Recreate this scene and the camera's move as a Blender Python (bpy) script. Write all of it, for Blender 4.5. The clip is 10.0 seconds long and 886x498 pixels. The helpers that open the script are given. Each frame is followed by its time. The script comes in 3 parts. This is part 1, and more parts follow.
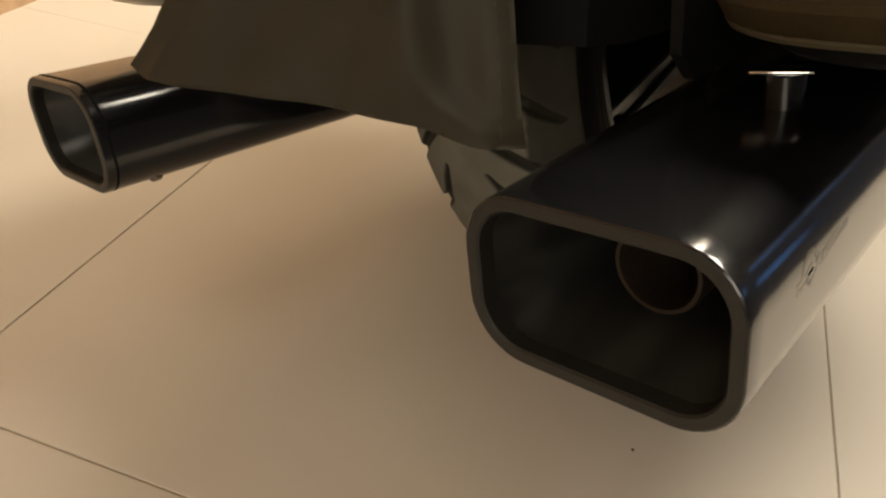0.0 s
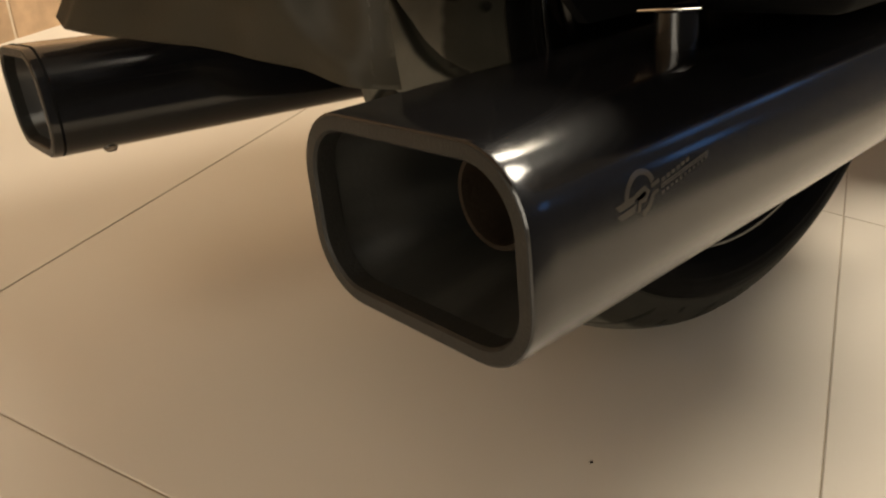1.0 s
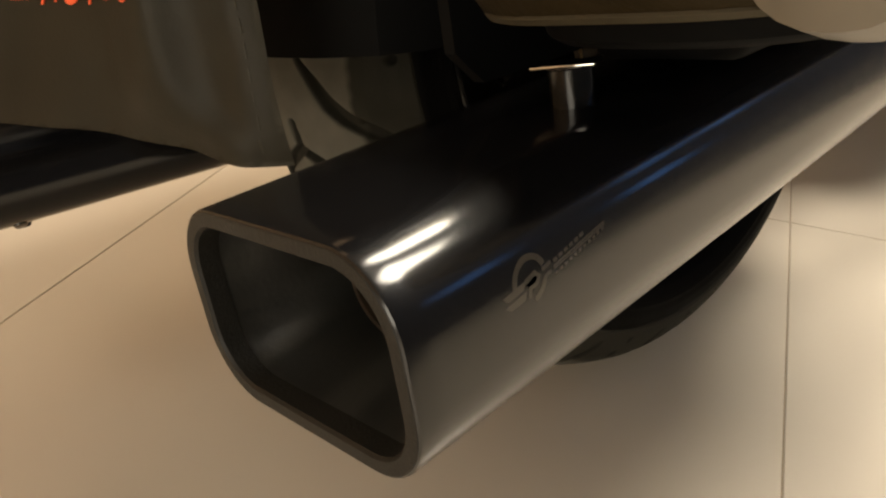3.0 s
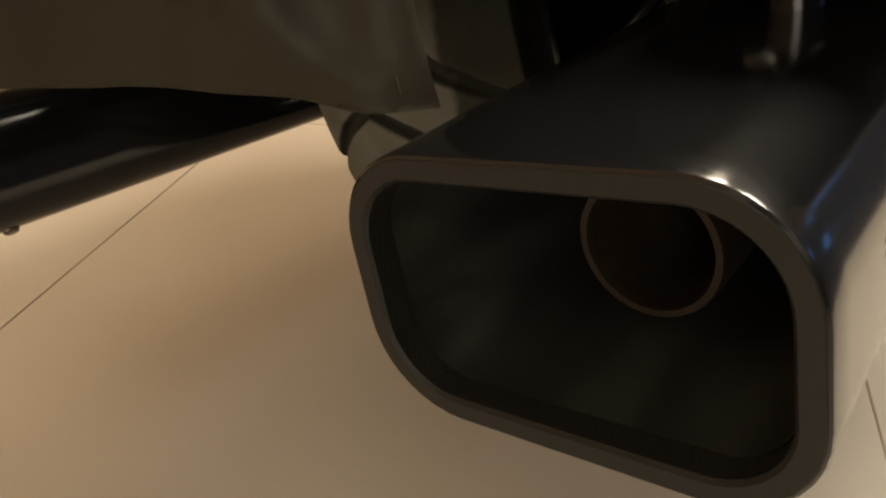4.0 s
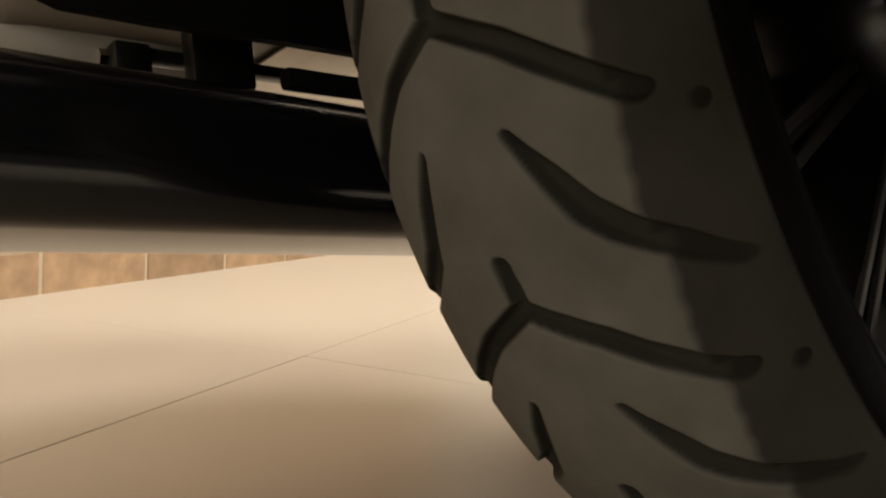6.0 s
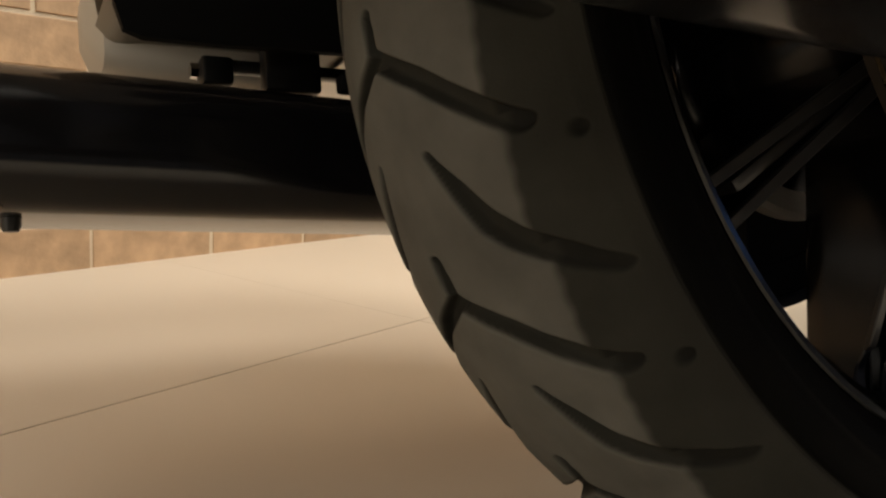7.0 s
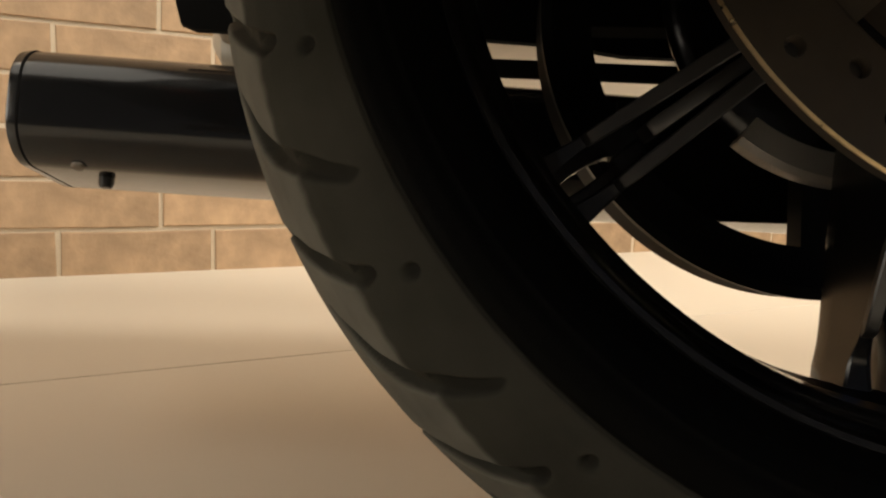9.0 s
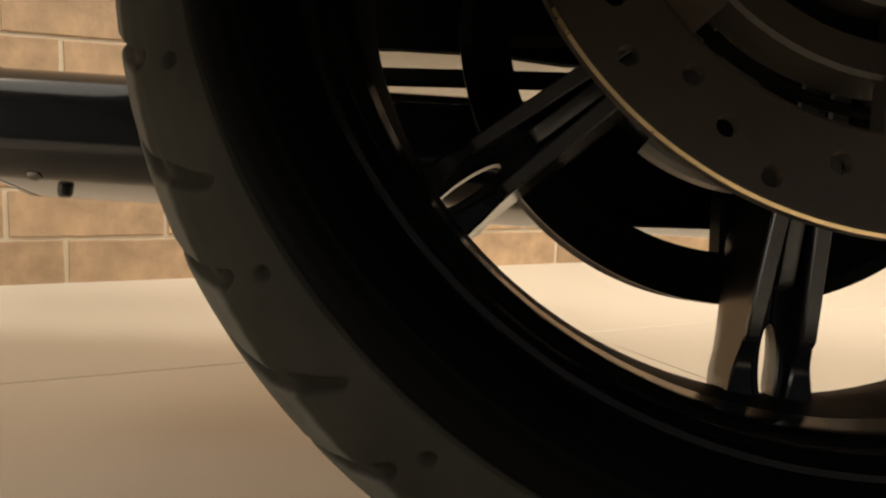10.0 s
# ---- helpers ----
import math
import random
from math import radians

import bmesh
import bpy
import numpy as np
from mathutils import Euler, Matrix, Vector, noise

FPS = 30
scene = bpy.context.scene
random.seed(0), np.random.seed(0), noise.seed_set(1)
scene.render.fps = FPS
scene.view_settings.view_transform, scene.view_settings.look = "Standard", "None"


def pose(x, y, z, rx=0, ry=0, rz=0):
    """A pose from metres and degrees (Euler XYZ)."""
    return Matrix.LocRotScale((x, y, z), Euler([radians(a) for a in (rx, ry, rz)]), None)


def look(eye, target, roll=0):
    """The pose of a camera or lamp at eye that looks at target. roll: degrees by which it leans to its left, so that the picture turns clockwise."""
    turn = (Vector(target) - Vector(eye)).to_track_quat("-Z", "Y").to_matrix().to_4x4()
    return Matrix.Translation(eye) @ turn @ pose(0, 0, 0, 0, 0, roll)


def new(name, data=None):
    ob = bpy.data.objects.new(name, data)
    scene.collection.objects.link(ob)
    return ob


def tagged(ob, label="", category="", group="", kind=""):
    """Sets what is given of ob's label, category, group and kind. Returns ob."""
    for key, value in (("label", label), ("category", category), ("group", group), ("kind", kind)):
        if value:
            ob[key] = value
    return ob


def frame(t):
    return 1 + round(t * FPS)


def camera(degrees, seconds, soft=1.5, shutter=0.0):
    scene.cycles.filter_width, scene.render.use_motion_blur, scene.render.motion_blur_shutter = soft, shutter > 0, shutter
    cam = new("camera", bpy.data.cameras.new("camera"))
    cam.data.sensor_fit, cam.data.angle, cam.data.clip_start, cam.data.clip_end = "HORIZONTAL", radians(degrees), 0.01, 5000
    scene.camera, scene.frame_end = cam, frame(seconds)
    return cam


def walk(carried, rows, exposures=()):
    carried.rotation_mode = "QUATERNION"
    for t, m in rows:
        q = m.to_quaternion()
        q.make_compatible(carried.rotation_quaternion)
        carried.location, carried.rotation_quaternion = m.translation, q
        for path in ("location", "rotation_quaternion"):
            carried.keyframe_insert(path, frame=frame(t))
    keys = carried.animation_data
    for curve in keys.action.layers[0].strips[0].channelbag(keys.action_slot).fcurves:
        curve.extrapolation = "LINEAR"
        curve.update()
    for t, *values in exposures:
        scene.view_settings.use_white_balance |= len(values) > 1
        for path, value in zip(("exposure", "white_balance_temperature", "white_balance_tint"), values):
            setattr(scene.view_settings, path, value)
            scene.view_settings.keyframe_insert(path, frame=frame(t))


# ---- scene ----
from mathutils.bvhtree import BVHTree
from mathutils.interpolate import poly_3d_calc

cam = camera(59.24, 10.0, soft=2.2)
PATH = [
    (0, pose(0.2860, -0.6570, 0.4914, 53.36, -4.56, 42.20)),
    (0.5, pose(0.3289, -0.6362, 0.4768, 54.64, -3.85, 45.94)),
    (1, pose(0.3613, -0.5947, 0.4493, 56.43, -3.58, 48.52)),
    (1.5, pose(0.3659, -0.5519, 0.4266, 58.70, -3.35, 49.00)),
    (2, pose(0.3585, -0.5256, 0.4159, 59.59, -3.29, 48.38)),
    (2.2, pose(0.3587, -0.5186, 0.4158, 59.68, -2.81, 47.74)),
    (3.3, pose(0.3604, -0.5737, 0.4740, 57.19, -0.56, 43.45)),
    (3.5, pose(0.3343, -0.5793, 0.4730, 57.54, -0.56, 42.72)),
    (4, pose(0.2582, -0.5730, 0.4148, 57.31, 0.09, 37.92)),
    (4.5, pose(0.2281, -0.5673, 0.3369, 61.11, -0.50, 36.89)),
    (5, pose(0.2046, -0.5396, 0.2544, 69.39, -2.27, 39.57)),
    (5.5, pose(0.1802, -0.5032, 0.2188, 80.03, -3.40, 42.00)),
    (5.7, pose(0.1740, -0.4901, 0.2117, 83.75, -3.67, 42.69)),
    (6.8, pose(0.2503, -0.4468, 0.2302, 81.82, -3.49, 55.66)),
    (7, pose(0.2698, -0.4389, 0.2372, 81.17, -3.19, 58.50)),
    (7.5, pose(0.3194, -0.4106, 0.2569, 79.67, -2.20, 64.89)),
    (8, pose(0.3408, -0.3497, 0.2192, 79.97, -1.89, 73.18)),
    (8.5, pose(0.3473, -0.2943, 0.2077, 81.62, -2.02, 80.05)),
    (9, pose(0.3537, -0.2477, 0.2069, 82.55, -2.16, 84.10)),
    (9.5, pose(0.3604, -0.2144, 0.2094, 83.11, -2.17, 86.53)),
    (10, pose(0.3694, -0.1822, 0.2089, 83.07, -1.75, 87.02)),
]
walk(cam, PATH, [(0.0, 0.03, 6900, 9), (2.0, 0.02, 6950, 9), (3.5, 0.12, 7000, 9), (4.0, -0.12, 7100, 9), (4.5, 0.0, 6800, 9), (5.0, -0.02, 6700, 9), (5.5, -0.12, 6300, 9), (7.0, -0.32, 6500, 10), (7.5, -0.34, 6500, 10), (8.0, -0.22, 6500, 9), (9.0, 0.02, 6500, 8), (10.0, 0.02, 6500, 8)])

# ---------------------------------------------------------------- world and light
LEAN = -14.73         # the motorcycle leans on its side stand
HUB = 0.2990          # height of the rear axle over the floor
TURN = 112.9          # heading of the brick wall and of the tile joints

world = bpy.data.worlds.new("world")
scene.world = world
world.use_nodes = True
world.node_tree.nodes["Background"].inputs[0].default_value = (0.02, 0.022, 0.028, 1)
world.node_tree.nodes["Background"].inputs[1].default_value = 1.0


def area_lamp(name, eye, target, size, watts, colour, long=0):
    data = bpy.data.lights.new(name, "AREA")
    data.shape, data.size, data.energy, data.color = "ELLIPSE" if long else "DISK", size, watts, colour
    data.size_y = long or size
    ob = new(name, data)
    ob.matrix_world = look(eye, target)
    return ob


NEUTRAL = (1.0, 0.92, 0.80)
WARM = (1.0, 0.85, 0.64)
area_lamp("ceiling_lamp_light", (0.76, 0.95, 2.6), (0.2, 0.0, 0.0), 0.85, 72, NEUTRAL)
area_lamp("inner_ceiling_lamp_light", (-0.28, 1.10, 2.6), (-0.3, 0.3, 0.0), 0.46, 50, NEUTRAL, 1.15)
# wide soft fills, added to lift the shaded floor: warm left and front, neutral rear
area_lamp("wall_side_fill_light", (-1.05, -1.45, 2.65), (-0.4, -0.4, 0.0), 2.2, 67, WARM)
area_lamp("front_fill_light", (-0.9, 1.6, 2.65), (-0.7, 0.6, 0.0), 1.6, 49, WARM)
area_lamp("rear_fill_light", (0.35, -1.55, 2.68), (0.3, -1.2, 0.0), 2.4, 26, NEUTRAL)
# added low fill behind on the right, unseen; lights tread and muffler tip
area_lamp("low_rear_fill_light", (1.05, -2.45, 0.85), (0.05, -0.2, 0.1), 1.2, 20, NEUTRAL)
for x, y, z in ((0.96, 0.24, 0.68), (0.96, 0.73, 0.49), (0.78, 0.98, 0.78), (0.91, 0.87, 0.84), (0.47, 0.80, 0.84)):
    area_lamp("blue_lamp_light", (x, y, z), (0.25, -0.3, 0.3), 0.12, 0.065, (0.12, 0.38, 1.0))


# ---------------------------------------------------------------- materials
def material(name, colour, rough=0.5, metal=0.0, spread=0.15, scale=30.0, bump=0.0, bump_scale=200.0, coat=0.0, spec=0.5, vary=0.0):
    """A surface with two scales of variation in colour and gloss, and fine relief."""
    mat = bpy.data.materials.new(name)
    mat.use_nodes = True
    nt = mat.node_tree
    n, l = nt.nodes, nt.links
    b = n["Principled BSDF"]
    b.inputs["Metallic"].default_value = metal
    b.inputs["Coat Weight"].default_value = coat
    b.inputs["Coat Roughness"].default_value = 0.06
    b.inputs["Specular IOR Level"].default_value = spec
    co = n.new("ShaderNodeTexCoord")
    big = n.new("ShaderNodeTexNoise")
    big.inputs["Scale"].default_value, big.inputs["Detail"].default_value = scale * 0.12, 3
    small = n.new("ShaderNodeTexNoise")
    small.inputs["Scale"].default_value, small.inputs["Detail"].default_value = scale, 6
    l.new(co.outputs["Object"], big.inputs["Vector"])
    l.new(co.outputs["Object"], small.inputs["Vector"])
    add = n.new("ShaderNodeMath")
    add.operation = "MULTIPLY_ADD"
    add.inputs[1].default_value = 0.5
    l.new(small.outputs["Fac"], add.inputs[0])
    half = n.new("ShaderNodeMath")
    half.operation = "MULTIPLY"
    half.inputs[1].default_value = 0.5
    l.new(big.outputs["Fac"], half.inputs[0])
    l.new(half.outputs[0], add.inputs[2])
    ramp = n.new("ShaderNodeValToRGB")
    ramp.color_ramp.elements[0].position, ramp.color_ramp.elements[1].position = 0.3, 0.7
    ramp.color_ramp.elements[0].color = (*[c * (1 - spread) for c in colour], 1)
    ramp.color_ramp.elements[1].color = (*[min(1, c * (1 + spread)) for c in colour], 1)
    l.new(add.outputs[0], ramp.inputs[0])
    last = ramp.outputs[0]
    if vary:
        info = n.new("ShaderNodeObjectInfo")
        hsv = n.new("ShaderNodeHueSaturation")
        span = n.new("ShaderNodeMapRange")
        span.inputs["To Min"].default_value, span.inputs["To Max"].default_value = 1 - vary, 1 + vary
        l.new(info.outputs["Random"], span.inputs["Value"])
        l.new(span.outputs[0], hsv.inputs["Value"])
        l.new(last, hsv.inputs["Color"])
        last = hsv.outputs[0]
    l.new(last, b.inputs["Base Color"])
    rr = n.new("ShaderNodeMapRange")
    rr.inputs["From Min"].default_value, rr.inputs["From Max"].default_value = 0.3, 0.7
    rr.inputs["To Min"].default_value, rr.inputs["To Max"].default_value = max(0.02, rough * 0.85), min(1, rough * 1.15)
    l.new(add.outputs[0], rr.inputs["Value"])
    l.new(rr.outputs[0], b.inputs["Roughness"])
    if bump:
        fine = n.new("ShaderNodeTexNoise")
        fine.inputs["Scale"].default_value, fine.inputs["Detail"].default_value = bump_scale, 4
        l.new(co.outputs["Object"], fine.inputs["Vector"])
        bp = n.new("ShaderNodeBump")
        bp.inputs["Strength"].default_value, bp.inputs["Distance"].default_value = bump, 0.002
        l.new(fine.outputs["Fac"], bp.inputs["Height"])
        l.new(bp.outputs["Normal"], b.inputs["Normal"])
    return mat


M_GLOSS = material("gloss_black_paint", (0.003, 0.003, 0.0035), 0.45, spread=0.3, scale=14, spec=0.06, coat=1.0, bump=0.01, bump_scale=600)
M_WHEEL = material("black_wheel_paint", (0.0035, 0.0035, 0.0035), 0.20, spread=0.3, scale=20, spec=0.5)
# lighter than the wheel paint: its grey stands for reflections on the spoke faces
M_FACE_SHEEN = material("satin_grey_face_sheen", (0.017, 0.016, 0.0145), 0.32, spread=0.3, scale=40, spec=0.6)
M_DULL = material("dull_black_paint", (0.0035, 0.0034, 0.0032), 0.55, spread=0.4, scale=30, spec=0.15)
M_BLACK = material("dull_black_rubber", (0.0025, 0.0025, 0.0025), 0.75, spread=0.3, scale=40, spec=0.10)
M_SATIN = material("satin_black_paint", (0.007, 0.007, 0.0065), 0.36, spread=0.25, scale=40, bump=0.08, bump_scale=500)
M_LIP = material("matt_black_lip", (0.0095, 0.0090, 0.0075), 0.48, spread=0.2, scale=80, bump=0.15, bump_scale=900, spec=0.28)
M_SOOT = material("sooty_black_steel", (0.016, 0.016, 0.014), 0.30, spread=0.25, scale=50, bump=0.06, bump_scale=400, spec=1.0)
M_RUST = material("hot_brown_steel", (0.014, 0.009, 0.005), 0.6, spread=0.4, scale=60, bump=0.2, bump_scale=400, spec=0.2)
M_CHROME = material("chrome", (0.72, 0.7, 0.67), 0.14, metal=1.0, spread=0.08, scale=60)
M_DISC = material("brushed_steel_disc", (0.050, 0.040, 0.029), 0.52, metal=0.6, spread=0.15, scale=120, bump=0.05, bump_scale=900)
M_BRASS = material("worn_disc_edge", (0.75, 0.55, 0.30), 0.3, metal=1.0, spread=0.2, scale=200)
M_RUBBER = material("tyre_rubber", (0.0185, 0.0178, 0.0154), 0.70, spread=0.32, scale=34, bump=0.12, bump_scale=900, spec=0.06)


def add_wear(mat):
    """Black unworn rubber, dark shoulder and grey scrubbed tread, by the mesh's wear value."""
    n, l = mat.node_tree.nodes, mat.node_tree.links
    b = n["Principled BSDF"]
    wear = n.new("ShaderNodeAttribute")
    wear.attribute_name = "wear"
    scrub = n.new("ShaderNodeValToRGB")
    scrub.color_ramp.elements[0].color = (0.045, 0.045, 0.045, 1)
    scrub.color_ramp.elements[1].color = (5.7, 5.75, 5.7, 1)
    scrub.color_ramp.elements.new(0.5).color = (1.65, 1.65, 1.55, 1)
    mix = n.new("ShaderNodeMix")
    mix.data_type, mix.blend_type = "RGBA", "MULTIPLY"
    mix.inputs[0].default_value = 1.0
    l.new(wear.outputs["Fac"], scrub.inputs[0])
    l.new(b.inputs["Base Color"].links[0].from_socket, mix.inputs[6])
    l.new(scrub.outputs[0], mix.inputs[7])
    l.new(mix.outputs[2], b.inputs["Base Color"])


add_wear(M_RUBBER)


def add_sheen_streaks(mat):
    """Lighter and darker streaks along the tip, painted for reflected light on its wall."""
    n, l = mat.node_tree.nodes, mat.node_tree.links
    b = n["Principled BSDF"]
    co = n.new("ShaderNodeTexCoord")
    stretch = n.new("ShaderNodeMapping")
    stretch.inputs["Scale"].default_value = (48.0, 5.0, 48.0)
    noise = n.new("ShaderNodeTexNoise")
    noise.inputs["Scale"].default_value, noise.inputs["Detail"].default_value = 1.0, 3
    ramp = n.new("ShaderNodeValToRGB")
    ramp.color_ramp.elements[0].position, ramp.color_ramp.elements[1].position = 0.38, 0.66
    ramp.color_ramp.elements[0].color = (0.55, 0.55, 0.55, 1)
    ramp.color_ramp.elements[1].color = (1.3, 1.3, 1.3, 1)
    mix = n.new("ShaderNodeMix")
    mix.data_type, mix.blend_type = "RGBA", "MULTIPLY"
    mix.inputs[0].default_value = 1.0
    l.new(co.outputs["Object"], stretch.inputs["Vector"])
    l.new(stretch.outputs[0], noise.inputs["Vector"])
    l.new(noise.outputs["Fac"], ramp.inputs[0])
    l.new(b.inputs["Base Color"].links[0].from_socket, mix.inputs[6])
    l.new(ramp.outputs[0], mix.inputs[7])
    l.new(mix.outputs[2], b.inputs["Base Color"])


add_sheen_streaks(M_SOOT)
M_VINYL = material("grey_vinyl", (0.050, 0.044, 0.030), 0.48, spread=0.15, scale=25, bump=0.08, bump_scale=500, spec=0.3)
M_LEATHER = material("dark_brown_leather", (0.024, 0.017, 0.0078), 0.55, spread=0.25, scale=30, bump=0.25, bump_scale=350, spec=0.10)
M_BAG = material("grey_brown_plastic", (0.170, 0.148, 0.115), 0.42, spread=0.12, scale=20, bump=0.03, bump_scale=300, spec=0.5)
# lighter copy of the bag plastic, for the lit left shell
M_BAG_LIT = material("lit_bag_plastic", (0.42, 0.38, 0.31), 0.45, spread=0.10, scale=20, bump=0.03, bump_scale=300)
M_PIPING = material("worn_brown_piping", (0.045, 0.037, 0.023), 0.50, spread=0.2, scale=60, bump=0.1, bump_scale=400, spec=0.2)
M_TILE = material("beige_porcelain_tile", (0.60, 0.54, 0.455), 0.30, spread=0.012, scale=14, vary=0.015, spec=0.6)
M_TILE.node_tree.nodes["Principled BSDF"].inputs["Roughness"].default_value = 0.30
M_TILE.node_tree.links.remove(M_TILE.node_tree.nodes["Principled BSDF"].inputs["Roughness"].links[0])
M_GROUT = material("grey_brown_grout", (0.40, 0.33, 0.245), 0.85, spread=0.2, scale=90, bump=0.3)
M_BRICK = material("brown_brick", (0.42, 0.277, 0.163), 0.7, spread=0.38, scale=30, bump=0.4, bump_scale=130, vary=0.14)
M_MORTAR = material("cream_mortar", (0.60, 0.50, 0.37), 0.85, spread=0.12, scale=80, bump=0.4, bump_scale=300)
M_NAVY = material("dark_blue_wall_paint", (0.030, 0.036, 0.055), 0.7, spread=0.1, scale=12, bump=0.15)
M_CEILING = material("grey_ceiling_paint", (0.16, 0.15, 0.14), 0.8, spread=0.06, scale=12, bump=0.15)
M_PLASTER = material("cream_plaster", (0.66, 0.62, 0.56), 0.8, spread=0.06, scale=12, bump=0.2)
M_CARRIER = material("grey_cast_alloy", (0.075, 0.062, 0.046), 0.5, metal=0.5, spread=0.2, scale=60, bump=0.06, bump_scale=500)
M_HUB = material("dark_brown_cast_hub", (0.030, 0.024, 0.017), 0.5, metal=0.3, spread=0.25, scale=60, bump=0.06, bump_scale=500)
M_ALLOY = material("bare_cast_alloy", (0.55, 0.52, 0.48), 0.4, metal=0.8, spread=0.15, scale=40, bump=0.1, bump_scale=400)
M_DECAL = material("grey_print", (0.060, 0.052, 0.042), 0.45, spread=0.1, scale=200, spec=0.06, coat=1.0)
for mat in (M_GLOSS, M_DECAL):
    mat.node_tree.nodes["Principled BSDF"].inputs["Coat Roughness"].default_value = 0.15
    mat.node_tree.nodes["Principled BSDF"].inputs["Coat IOR"].default_value = 1.5
M_SATIN_METAL = material("dark_steel", (0.16, 0.15, 0.14), 0.25, metal=1.0, spread=0.2, scale=60)
M_ORANGE = material("orange_red_paint", (0.85, 0.12, 0.04), 0.5, spread=0.2, scale=90)


# ---------------------------------------------------------------- mesh helpers
def mesh_of(name, verts, faces, mat, smooth=True):
    me = bpy.data.meshes.new(name)
    me.from_pydata([tuple(map(float, q)) for q in verts], [], faces)
    me.materials.append(mat)
    if smooth:
        me.shade_smooth()
    return me


def part(name, bm, mat, parent, label="", smooth=True, sharp=35):
    """Links a bmesh, or a mesh, as one object under parent."""
    if isinstance(bm, bpy.types.Mesh):
        me = bm
    else:
        bmesh.ops.recalc_face_normals(bm, faces=bm.faces)
        me = bpy.data.meshes.new(name)
        if smooth:
            for e in bm.edges:
                if len(e.link_faces) == 2 and e.calc_face_angle(0) > radians(sharp):
                    e.smooth = False
            for f in bm.faces:
                f.smooth = True
        bm.to_mesh(me)
        bm.free()
        me.materials.append(mat)
    ob = new(name, me)
    ob.parent = parent
    return tagged(ob, label)


def rrect(w, h, r, n=6):
    """Outline of a rounded rectangle, counter-clockwise."""
    out = []
    for cx, cy, a0 in ((w / 2 - r, h / 2 - r, 0), (-w / 2 + r, h / 2 - r, 90), (-w / 2 + r, -h / 2 + r, 180), (w / 2 - r, -h / 2 + r, 270)):
        for k in range(n + 1):
            a = radians(a0 + 90 * k / n)
            out.append((cx + r * math.cos(a), cy + r * math.sin(a)))
    return out


def loft(sections, cap_start=True, cap_end=True):
    """A skin over rings of the same number of points."""
    bm = bmesh.new()
    rings = [[bm.verts.new(q) for q in s] for s in sections]
    n = len(rings[0])
    for a, b in zip(rings, rings[1:]):
        for k in range(n):
            bm.faces.new((a[k], a[(k + 1) % n], b[(k + 1) % n], b[k]))
    if cap_start:
        bm.faces.new(rings[0])
    if cap_end:
        bm.faces.new(rings[-1])
    return bm


def box(x0, x1, y0, y1, z0, z1, bevel=0.0, seg=2):
    bm = bmesh.new()
    bmesh.ops.create_cube(bm, size=1, matrix=Matrix.LocRotScale(((x0 + x1) / 2, (y0 + y1) / 2, (z0 + z1) / 2), None, (x1 - x0, y1 - y0, z1 - z0)))
    if bevel:
        bmesh.ops.bevel(bm, geom=bm.edges[:], offset=bevel, segments=seg, profile=0.5, affect="EDGES")
    return bm


def ring_x(profile, seg=128, a0=0.0, a1=360.0):
    """Turns a closed profile of (x, r) about the axle."""
    full = a1 - a0 >= 359.9
    count = seg if full else seg + 1
    bm = bmesh.new()
    rows_ = []
    for k in range(count):
        a = radians(a0 + (a1 - a0) * k / seg)
        rows_.append([bm.verts.new((x, -r * math.sin(a), -r * math.cos(a))) for x, r in profile])
    m_ = len(profile)
    for k in range(seg):
        p, q = rows_[k], rows_[(k + 1) % count]
        for j in range(m_):
            bm.faces.new((p[j], p[(j + 1) % m_], q[(j + 1) % m_], q[j]))
    if not full:
        bm.faces.new(rows_[0])
        bm.faces.new(rows_[-1])
    return bm


def rod(a, b, r, n=12):
    a, b = Vector(a), Vector(b)
    q = (b - a).to_track_quat("Z", "Y")
    ring = [Vector((r * math.cos(2 * math.pi * k / n), r * math.sin(2 * math.pi * k / n), 0)) for k in range(n)]
    return loft([[p + q @ v for v in ring] for p in (a, b)])


# ---------------------------------------------------------------- the room
U = Vector((math.cos(radians(TURN)), math.sin(radians(TURN)), 0))       # along the brick wall
N = Vector((-U.y, U.x, 0))                                              # towards the brick wall
ROOM = Matrix(((U.x, N.x, 0, 0), (U.y, N.y, 0, 0), (0, 0, 1, 0), (0, 0, 0, 1)))   # room axes: along, towards the wall, up
WALL_AT = 1.0141


def room_part(name, bm, mat, label="", category=""):
    ob = part(name, bm, mat, None, label)
    ob.matrix_world = ROOM
    return tagged(ob, category=category, kind="structure")


SIDE_AT = -1.45        # unseen dark wall opposite the bricks, set near to darken the muffler's reflection
BRICK_END = 2.06       # where the bricks give way to smooth plaster
floor = room_part("floor", box(-4.2, 4.2, SIDE_AT, WALL_AT + 0.2, -0.12, -0.0015), M_GROUT, "floor of large beige porcelain tiles with thin grout", "floor")
room_part("ceiling", box(-4.4, 4.4, SIDE_AT - 0.2, WALL_AT + 0.3, 2.75, 2.9), M_CEILING, "plain grey painted ceiling", "ceiling")
room_part("wall_end", box(4.2, 4.4, SIDE_AT, WALL_AT, -0.12, 2.745), M_NAVY, "unseen dark blue wall that closes the room", "wall")
room_part("wall_rear", box(-4.4, -4.2, SIDE_AT, WALL_AT, -0.12, 2.745), M_PLASTER, "plain cream plastered wall", "wall")
room_part("wall_side", box(-4.4, 4.4, SIDE_AT - 0.2, SIDE_AT - 0.005, -0.12, 2.745), M_NAVY, "unseen dark blue wall that closes the room", "wall")
